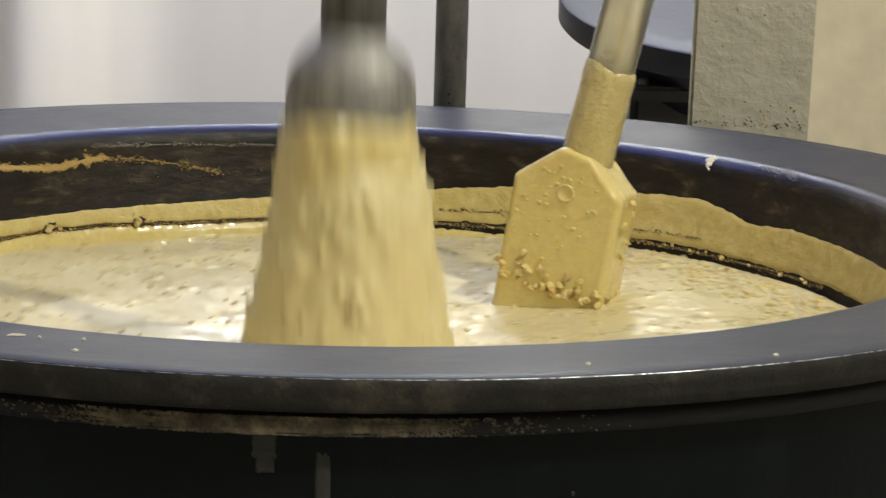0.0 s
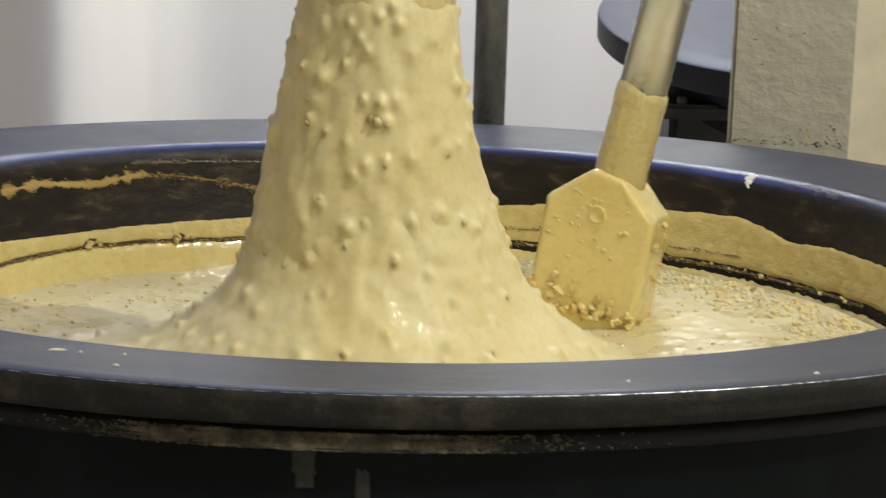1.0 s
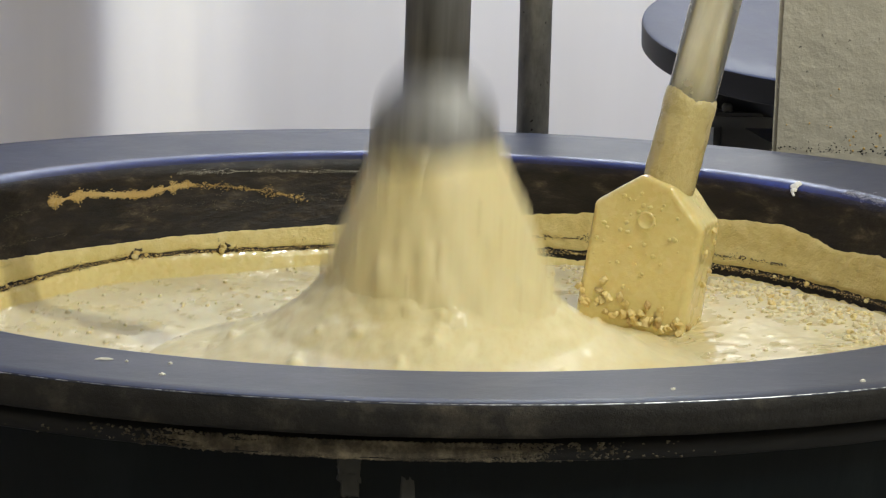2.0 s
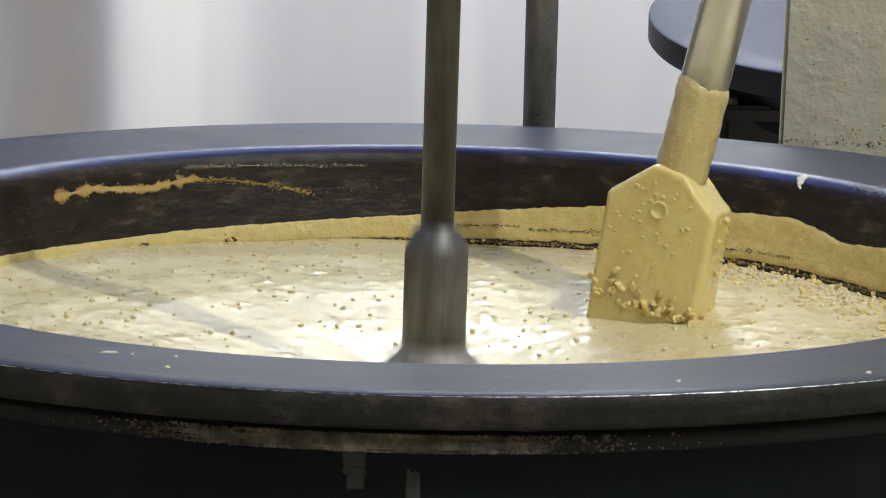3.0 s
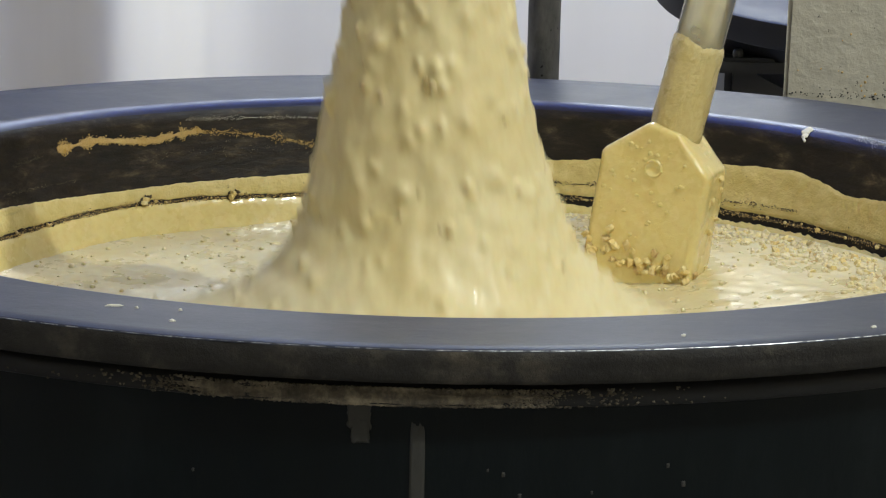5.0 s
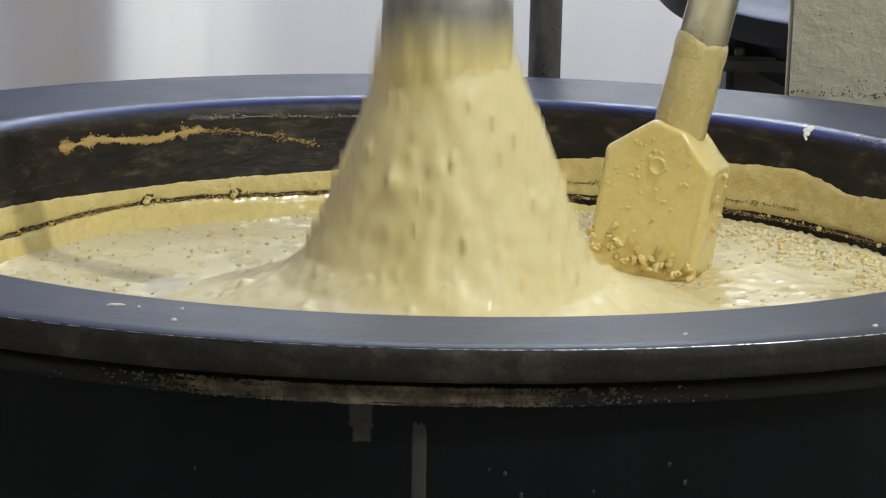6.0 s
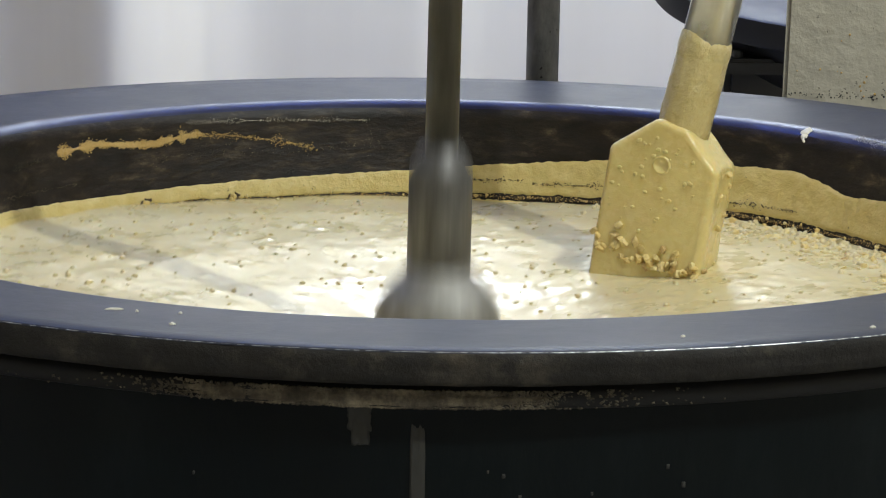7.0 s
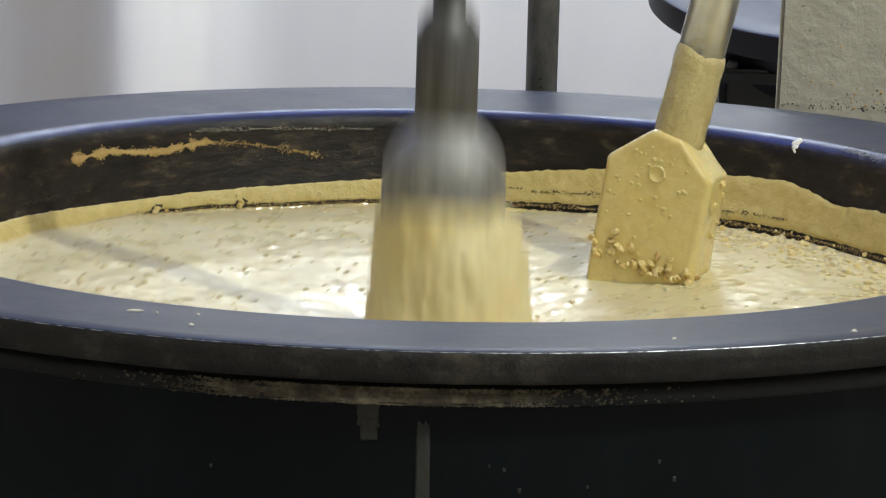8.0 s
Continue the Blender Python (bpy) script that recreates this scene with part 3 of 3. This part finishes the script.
ram = tagged(pestle(), "steel pestle on a thin shaft, its foot coated in paste", "pestle")
SLEEVE = [(0.052, 0.045), (0.062, 0.028), (0.070, 0.004), (0.0775, -0.04), (0.0865, -0.09), (0.108, -0.19), (0.122, -0.27), (0.132, -0.34), (0.11, -0.36)]
SKIRT = [(0.056, 0.175), (0.069, 0.145), (0.082, 0.112), (0.0950, 0.078), (0.106, 0.05), (0.117, 0.02), (0.130, -0.005), (0.148, -0.028), (0.172, -0.050), (0.205, -0.073), (0.250, -0.092), (0.30, -0.106), (0.34, -0.14)]


def studded(name, prof, seed, count, nuts, label, taper=0.0, mat=None, drawn=1.0):
    """A piece of the drawn-up paste with chopped nuts showing in it."""
    ob = empty(name)
    found = []
    cone_piece("paste_wall", prof, mat or COLUMN_PASTE, seed, count, ob, segs=360, streak=0.0005 * drawn, taper=taper, drawn=drawn, found=found)
    rr = random.Random(seed)
    bm = bmesh.new()
    rr.shuffle(found)
    for r, z, a, h, s in found[:nuts]:
        off = r + 0.4 * h
        add_nut(bm, (off * math.cos(a), off * math.sin(a), z - s * rr.uniform(0.4, 1.3)), rr.uniform(0.0034, 0.0052), rr)
    tagged(part("nut_crumb", bm, NUT, ob, "pieces of toasted nut in the paste", True), kind="stuff")
    return tagged(ob, label, "paste")


RISER = [(0.050, 0.020), (0.058, 0.0), (0.066, -0.030), (0.080, -0.052), (0.097, -0.077), (0.117, -0.10), (0.150, -0.125), (0.205, -0.148), (0.26, -0.163), (0.30, -0.19)]
sleeve = studded("paste_column", SLEEVE, 21, 280, 75, "lumpy yellow paste column drawn up round the pestle", 0.0, None, 1.12)
skirt = studded("paste_mound", SKIRT, 31, 290, 105, "flaring lumpy foot of the paste column", 0.15, None, 1.05)
riser = studded("paste_surge", RISER, 41, 110, 34, "surge of paste lifted by the rising pestle")


# ---- the paddle standing in the paste ----
PIMPLE = bpy.data.meshes.new("paste_bubble")


def pimple_shape():
    bm = bmesh.new()
    bmesh.ops.create_icosphere(bm, subdivisions=2, radius=1.0)
    bm.to_mesh(PIMPLE)
    bm.free()
    PIMPLE.materials.append(COAT)
    for p in PIMPLE.polygons:
        p.use_smooth = True


pimple_shape()


def pimple(parent, x, y, z, size, rr):
    ob = new("paste_bubble", PIMPLE)
    ob.parent = parent
    ob.location, ob.scale = (x, y, z), (size * rr.uniform(0.9, 1.4), size * 0.38, size)
    return ob


def paddle():
    ob = empty("paddle", pose(0.2169, 0.190, 0.722, -0.9, 8.1, -25.7))
    w, t = 0.0572, 0.0318
    outline = [(-w, -0.11), (w, -0.11), (w, 0.111), (0.019, 0.145), (-0.0125, 0.150), (-w, 0.1125)]
    bm = bmesh.new()
    front = [bm.verts.new((x, -t, z)) for x, z in outline]
    back = [bm.verts.new((x, t, z)) for x, z in outline]
    bm.faces.new(front)
    bm.faces.new(back[::-1])
    k = len(outline)
    for i in range(k):
        j = (i + 1) % k
        bm.faces.new((front[j], front[i], back[i], back[j]))
    bmesh.ops.recalc_face_normals(bm, faces=bm.faces)
    bmesh.ops.bevel(bm, geom=list(bm.edges), offset=0.0075, segments=4, affect="EDGES", profile=0.6)
    bmesh.ops.subdivide_edges(bm, edges=[e for e in bm.edges if e.calc_length() > 0.02], cuts=6, use_grid_fill=True)
    for v in bm.verts:
        q = 0.0018 * noise.noise(v.co * 34) + 0.0010 * noise.noise(v.co * 90)
        v.co += Vector((q, -q, 0))
    part("blade", bm, COAT, ob, "thick blade coated in yellow paste", True)
    handle = revolve("handle", [(0.0, 0.80), (0.0243, 0.80), (0.0243, 0.20), (0.0, 0.20)], TUBE, ob, "smooth grey metal handle", 64)
    handle.matrix_basis = pose(-0.004, 0, 0, 0, 4.0, 0)

    def drip(a, r, z):
        if z > 0.20:
            z += 0.004 * noise.noise(Vector((math.cos(a) * 1.2, math.sin(a) * 1.2, 7))) + 0.0015 * noise.noise(Vector((math.cos(a) * 9, math.sin(a) * 9, 5))) + 0.007 * max(0, math.cos(a - 3.9)) ** 3
        return r + 0.0012 * noise.noise(Vector((math.cos(a) * 3, math.sin(a) * 3, z * 60))), z
    cuff = revolve("paste_film", smooth_profile([(0.0250, 0.130), (0.0264, 0.14), (0.0262, 0.220), (0.0256, 0.231), (0.0241, 0.2335)], 0.005), CUFF, ob, "paste coating the foot of the handle", 96, drip)
    cuff.matrix_basis = pose(-0.004, 0, 0, 0, 4.0, 0)
    peg = revolve("peg", [(0.0, -0.0010), (0.0062, -0.0010), (0.0072, 0.0004), (0.0086, 0.0005), (0.0094, -0.0012)], COAT, ob, "round peg showing through the paste", 28)
    peg.matrix_basis = pose(0.0, -t - 0.0010, 0.106, 90, 0, 0)
    rr = random.Random(5)
    for _ in range(50):
        x = rr.uniform(-w, w * 0.95)
        z = 0.004 + abs(rr.gauss(0, 0.017))
        z = min(z, 0.048) * (1.0 if x < -0.01 else 0.55)
        nut(ob, (x, -t - 0.0016, z), rr.uniform(0.0042, 0.0062), rr)
    for y, z in ((-0.018, 0.008), (0.012, 0.012), (0.004, 0.05), (0.016, 0.062), (-0.004, 0.082), (0.014, 0.092), (0.008, 0.104)):
        nut(ob, (w + 0.0008, y, z), rr.uniform(0.003, 0.0058), rr)
    for k in range(44):
        x = rr.uniform(-w * 0.85, w * 0.7)
        z = rr.uniform(0.03, 0.138 - 0.75 * max(0.0, abs(x) - 0.012))
        pimple(ob, x, -t - 0.0002, z, rr.uniform(0.0010, 0.0024), rr)
    return ob


spatula = tagged(paddle(), "paste-coated mixing paddle standing in the kettle", "paddle")


# ---- behind the kettle ----
def column():
    ob = empty("column", pose(0.5285, 0.80, 0, 0, 0, -13.5))
    bm = bmesh.new()
    box(bm, -0.077, 0.077, -0.07, 0.07, 0.0, 2.9, 0.006)
    part("shaft_casing", bm, COLUMN, ob, "lumpy cream enamel over iron")
    rr = random.Random(41)
    bm = bmesh.new()
    for _ in range(90):
        add_nut(bm, (rr.uniform(-0.07, 0.074), -0.070, 0.822 + abs(rr.gauss(0, 0.006))), rr.uniform(0.0005, 0.0016), rr)
    tagged(part("dirt", bm, BLACK, ob, "dark dirt crusted near the kettle"), kind="stuff")
    bm = bmesh.new()
    for _ in range(15):
        add_nut(bm, (rr.uniform(-0.07, 0.074), -0.070, 0.824 + abs(rr.gauss(0, 0.03))), rr.uniform(0.0008, 0.0030), rr)
    tagged(part("splash", bm, CRUST, ob, "dried yellow splashes"), kind="stuff")
    return ob


tagged(column(), "square machine column in chipped cream enamel", "column")
# a cream painted partition beyond the column
tagged(part("wall_partition", box(bmesh.new(), 0.64, 2.2, 1.02, 1.12, 0, 2.9), TILE), "cream painted partition wall", "wall", kind="structure")
post = revolve("post", [(0.0, 0.0), (0.0205, 0.0), (0.0205, 2.9), (0.0, 2.9)], POST, None, "", 40)
post.matrix_basis = pose(0.1265, 0.72, 0)
tagged(post, "tarnished round steel post behind the kettle", "post")


def tilted_pan():
    """A dark iron pan tipped forward on its stand."""
    ob = empty("tipped_pan")
    m = pose(0.645, 1.60, 0.928, 14.5, 0, 0)
    for name, prof, mat, label in (
        ("pan_top", [(0.0, -0.004), (0.20, -0.003), (0.282, 0.0), (0.2865, -0.003)], RIM, "smooth blue-grey top"),
        ("pan_edge", [(0.2865, -0.003), (0.2875, -0.008), (0.2860, -0.043), (0.281, -0.048), (0.23, -0.050)], BLACK, "thick black edge"),
        ("pan_bowl", [(0.23, -0.050), (0.215, -0.10), (0.16, -0.16), (0.06, -0.19), (0.0, -0.195)], BLACK, "black underside"),
    ):
        revolve(name, prof, mat, ob, label, 96).matrix_basis = m
    part("stand", box(bmesh.new(), 0.475, 0.80, 1.50, 1.80, 0.0, 0.80, 0.012), BLACK, ob, "black iron stand")
    part("ledge", box(bmesh.new(), 0.44, 0.70, 1.43, 1.58, 0.770, 0.795, 0.006), BLACK, ob, "black iron ledge")
    revolve("bolt", [(0.0, 0.014), (0.006, 0.013), (0.009, 0.008), (0.009, 0.0)], STEEL, ob, "steel bolt head", 16).matrix_basis = pose(0.487, 1.455, 0.795)
    return ob


tagged(tilted_pan(), "thick black iron pan tipped forward on its stand", "pan")


# ---- marks on the kettle ----
def patch_on_casing(name, a0, a1, z0, z1, r, mat, label, seed, ragged=0.25, n=24, m=24, thick=0.002):
    """A crusted patch on the kettle's round outside, with a ragged outline."""
    verts, faces = [], []
    for i in range(n):
        f = 2 * i / (n - 1) - 1
        for k in range(m):
            g = 2 * k / (m - 1) - 1
            pf = f * (1 + ragged * noise.noise(Vector((g * 4, seed, 0.5))) * (1 if abs(f) > 0.5 else 0.5))
            pg = g * (1 + ragged * noise.noise(Vector((f * 4, seed, 7.5))) * (1 if abs(g) > 0.5 else 0.5))
            a = (a0 + a1) / 2 + pf * (a1 - a0) / 2
            z = (z0 + z1) / 2 + pg * (z1 - z0) / 2
            edge = min(1, (1 - abs(f)) * 6) * min(1, (1 - abs(g)) * 6)
            h = -0.0006 + edge * thick * (1.1 + 0.5 * noise.noise(Vector((a * 140, z * 140, seed))))
            verts.append(((r + h) * math.cos(a), (r + h) * math.sin(a), z))
    for i in range(n - 1):
        for k in range(m - 1):
            faces.append((i * m + k, (i + 1) * m + k, (i + 1) * m + k + 1, i * m + k + 1))
    return mesh_ob(name, verts, faces, mat, pot, label)


def grime_crust():
    """Beige crusted grime caked on the flange in small crumbs, thinning out to both ends."""
    rr = random.Random(29)
    places = []
    for _ in range(9000):
        a = -1.63 + rr.gauss(0, 0.095)
        thick = max(0.15, 0.75 + 0.9 * noise.noise(Vector((a * 22, 3, 0)))) * math.exp(-((a + 1.63) / 0.22) ** 2)
        z = 0.8130 + 0.0105 * rr.random()
        if rr.random() < thick + 0.1:
            places.append((a, 0.6404, z, rr.uniform(0.0004, 0.0012), 0.6))
    crumbs("grime", places, GRIME, pot, "beige grime caked on the flange", rr)


grime_crust()
patch_on_casing("grime_film", -1.79, -1.50, 0.8136, 0.8212, 0.6411, GRIME, "thin film of dried grime", 3, 0.4, 120, 10, 0.0006)
patch_on_casing("drip", -1.660, -1.634, 0.793, 0.813, 0.6228, BODY_DRIP, "grey-brown dried drip", 11, 0.22)
patch_on_casing("drip", -1.655, -1.637, 0.784, 0.800, 0.6228, BODY_DRIP, "grey-brown dried drip", 12, 0.10)
patch_on_casing("drip", -1.531, -1.516, 0.790, 0.806, 0.6222, BODY_DRIP, "faint dried drip", 13, 0.12, 24, 24, 0.0008)
patch_on_casing("drip", -1.599, -1.584, 0.55, 0.812, 0.6225, BODY_DRIP, "long dried run down the casing", 14, 0.06, 10, 160, 0.0016)
rr = random.Random(17)
for k in range(7):
    a, z = rr.choice((-1.51, -1.52, -1.49, -1.80, -1.42, -1.35)) + rr.uniform(-0.02, 0.02), rr.uniform(0.745, 0.775)
    d = rr.uniform(0.0008, 0.0022)
    patch_on_casing("splash", a - d, a + d, z - d * 0.9, z + d * 0.9, 0.6222, BODY_DRIP, "small dried splash", 30 + k, 0.3, 7, 7, 0.0012)


def worn_edge():
    """The glint along the rim's outer edge, laid on as a thin uneven bright line."""
    verts, faces = [], []
    n = 2400
    for k in range(n + 1):
        a = -2.75 + 2.35 * k / n
        q = noise.noise(Vector((a * 28, 2.0, 0))) + 0.8 * noise.noise(Vector((a * 150, 5.0, 0)))
        w = 0.00032 * max(0.15, min(1.0, 0.55 + 0.8 * q + (0.25 if a > -1.5 else 0.0)))
        for r, z in ((0.64985 - w, 0.84925), (0.6500, 0.84905), (0.6500 + 0.5 * w, 0.84905 - 0.7 * w)):
            verts.append((r * math.cos(a), r * math.sin(a), z + 0.00015))
    for k in range(n):
        for m in (0, 1):
            o = 3 * k + m
            faces.append((o, o + 3, o + 4, o + 1))
    tagged(mesh_ob("worn_edge", verts, faces, GLINT, pot, "thin bright line painted as the glint of the outer edge"), kind="stuff")


worn_edge()


def fleck(x, y, size, long, turn, seed, mat=None, label="pale fleck of paste"):
    bm = bmesh.new()
    made = bmesh.ops.create_icosphere(bm, subdivisions=3, radius=1.0)["verts"]
    for v in made:
        q = 1 + 0.35 * noise.noise(v.co * 1.8 + Vector((seed, 0, 0))) + 0.2 * noise.noise(v.co * 5 + Vector((0, seed, 0)))
        v.co = Vector((v.co.x * size * long * q, v.co.y * size * q, v.co.z * 0.0011 * q))
    ob = part("fleck", bm, mat or FLAKE_AND_GLARE, pot, label, True)
    r = math.hypot(x, y)
    z = rim_height(r)
    if r < LIP_R + LIP_SIZE:
        z = LIP_Z + math.sqrt(max(0, LIP_SIZE ** 2 - (LIP_R + LIP_SIZE - r) ** 2))
    ob.matrix_basis = pose(x, y, z + 0.0004, 0, 0, turn)
    return ob


fleck(-0.162, -0.583, 0.0017, 1.2, 20, 1)
fleck(0.144, -0.597, 0.0013, 1.3, 60, 2)
fleck(-0.163, -0.540, 0.0009, 1.5, 0, 3)
fleck(-0.190, -0.540, 0.0007, 1.4, 0, 4)
fleck(-0.205, -0.536, 0.0009, 6.0, 12, 5)
fleck(0.262, -0.574, 0.0012, 1.6, 10, 6)


def curled_flake():
    bm = bmesh.new()
    for (cx, cy, lx, ly, sd) in ((0.0, 0.0, 0.0065, 0.0048, 1), (-0.004, -0.006, 0.0035, 0.0040, 2), (-0.0065, -0.012, 0.0016, 0.0035, 3)):
        for v in bmesh.ops.create_icosphere(bm, subdivisions=3, radius=1.0)["verts"]:
            q = 1 + 0.4 * noise.noise(v.co * 1.7 + Vector((sd, 0, 0))) + 0.2 * noise.noise(v.co * 5)
            v.co = Vector((cx + v.co.x * lx * q, cy + v.co.y * ly * q, v.co.z * 0.0014 * q))
    ob = part("flake", bm, FLAKE_AND_GLARE, pot, "white curled flake of dried paste", True)
    a = 0.719
    up = Vector((-math.cos(a) * 0.62, -math.sin(a) * 0.62, 0.785))
    side = Vector((math.sin(a), -math.cos(a), 0))
    turn = Matrix((side, up.cross(side), up)).transposed().to_4x4()
    r = LIP_R + LIP_SIZE * 0.38
    ob.matrix_basis = Matrix.Translation((r * math.cos(a), r * math.sin(a), LIP_Z + LIP_SIZE * 0.785 + 0.0003)) @ turn @ pose(0, 0, 0, 0, 0, 48)


curled_flake()


# ---- a folded sheet added before the wall, shaped to give soft shade at the left ----
def curtain():
    verts, faces = [], []
    n, m = 260, 12
    for i in range(n):
        x = -2.4 + 3.6 * i / (n - 1)
        for k in range(m):
            z = 0.05 + 2.5 * k / (m - 1)
            d = max(0.0, min(1.0, (-0.40 - x) / 0.50))
            d = d * d * (3 - 2 * d)
            y = 3.27 - d * (0.20 + 0.20 * math.cos(2 * math.pi * (x + 0.70 + 0.01 * math.sin(z * 1.3)) / 0.90))
            verts.append((x, y, z))
    for i in range(n - 1):
        for k in range(m - 1):
            faces.append((i * m + k, (i + 1) * m + k, (i + 1) * m + k + 1, i * m + k + 1))
    ob = mesh_ob("curtain", verts, faces, SHADE_SHEET)
    mod = ob.modifiers.new("thickness", "SOLIDIFY")
    mod.thickness = 0.004
    return tagged(ob, "pale folded sheet added to give the wall its soft shade", "curtain")


curtain()


def motions():
    period, low = 1.314, 0.318

    def phase(t):
        return ((t - low) / period) % 1.0

    def between(f, table):
        for (a, u), (b, v) in zip(table, table[1:]):
            if a <= f <= b:
                s = (f - a) / (b - a)
                s = s * s * (3 - 2 * s)
                return u + (v - u) * s
        return table[-1][1]

    times = [k * 0.0666667 for k in range(0, 120)] + [8.0]
    stroke = [(-0.03, 0.008), (0.0, 0.0), (0.04, 0.009), (0.08, 0.036), (0.145, 0.095), (0.20, 0.158), (0.237, 0.205), (0.29, 0.275), (0.345, 0.356), (0.42, 0.455), (0.47, 0.505), (0.52, 0.522), (0.57, 0.505),
              (0.62, 0.455), (0.67, 0.388), (0.70, 0.350), (0.758, 0.275), (0.802, 0.232), (0.846, 0.182), (0.90, 0.084), (0.935, 0.036), (0.97, 0.010), (1.0, 0.0), (1.04, 0.009)]

    def lift(t):
        """The pestle's height over its lowest place: a slow rise and a quicker fall."""
        f = phase(t)
        for k in range(1, len(stroke) - 2):
            (fa, a), (fb, b), (fc, c), (fd, d) = stroke[k - 1:k + 3]
            if fb <= f <= fc:
                u = (f - fb) / (fc - fb)
                ma, mb = (c - a) / (fc - fa) * (fc - fb), (d - b) / (fd - fb) * (fc - fb)
                return max(0.0, (2 * u ** 3 - 3 * u * u + 1) * b + (u ** 3 - 2 * u * u + u) * ma + (3 * u * u - 2 * u ** 3) * c + (u ** 3 - u * u) * mb)
        return 0.0

    def drawn_up(t):
        """The paste column follows the pestle, and lags behind near the crest."""
        up = lift(t)
        return up if up < 0.40 else 0.40 + 0.82 * (up - 0.40)

    aside = [(0.0, 0.0), (0.30, 0.007), (0.35, 0.006), (0.40, 0.0), (0.44, -0.010), (0.52, -0.0143), (0.57, -0.0125), (0.62, -0.005), (0.67, 0.002), (0.75, 0.003), (1.0, 0.0)]

    def sway_x(t):
        """The column leans to one side at the crest; the last stroke stands a little further over."""
        return between(phase(t), aside) + 0.006 * max(0.0, min(1.0, (t - 6.8) / 0.4))

    walk(ram, [(t, pose(-0.002 + 0.010 * lift(t) + min(0.0, sway_x(t)), 0, 0.712 + lift(t), 0, 0.6, 0)) for t in times])
    walk(sleeve, [(t, pose(sway_x(t), 0, 0.624 + 0.805 * drawn_up(t), 0, 0.3, 0)) for t in times])
    drop = [(0.0, -0.37), (0.12, -0.37), (0.19, -0.26), (0.25, -0.095), (0.29, -0.055), (0.33, -0.025), (0.41, -0.005), (0.5, 0.0), (0.57, -0.015), (0.62, -0.040), (0.70, -0.090), (0.76, -0.20), (0.80, -0.37), (1.0, -0.37)]
    walk(skirt, [(t, pose(0.6 * sway_x(t), 0, 0.80 + between(phase(t), drop))) for t in times])
    surge = [(0.0, 0.60), (0.07, 0.62), (0.12, 0.700), (0.18, 0.762), (0.222, 0.832), (0.29, 0.878), (0.38, 0.86), (0.5, 0.80), (0.62, 0.70), (0.70, 0.62), (1.0, 0.60)]
    walk(riser, [(t, pose(0, 0, between(phase(t), surge))) for t in times])
    sink = [(0.0, 0.0), (0.06, 0.03), (0.12, 0.2), (0.183, 0.5), (0.28, 0.8), (0.42, 1.0), (0.60, 1.0), (0.704, 0.85), (0.758, 0.6), (0.80, 0.4), (0.846, 0.2), (0.90, 0.06), (1.0, 0.0)]
    sway = [(0.0, 0.0), (0.14, 0.21), (0.19, 0.27), (0.32, 0.70), (0.42, 0.98), (0.52, 1.0), (0.70, 0.5), (0.76, 0.34), (0.85, 0.1), (0.92, 0.03), (1.0, 0.0)]
    walk(spatula, [(t, pose(0.2169 - 0.0108 * between(phase(t), sway), 0.190, 0.722 - 0.0062 * between(phase(t), sway), -0.9, 8.1, -25.7)) for t in times])
    for thing in (paste, bank):
        walk(thing, [(t, pose(0, 0, -0.022 * between(phase(t), sink), 0, -2.6 * between(phase(t), sink), 0)) for t in times])


motions()
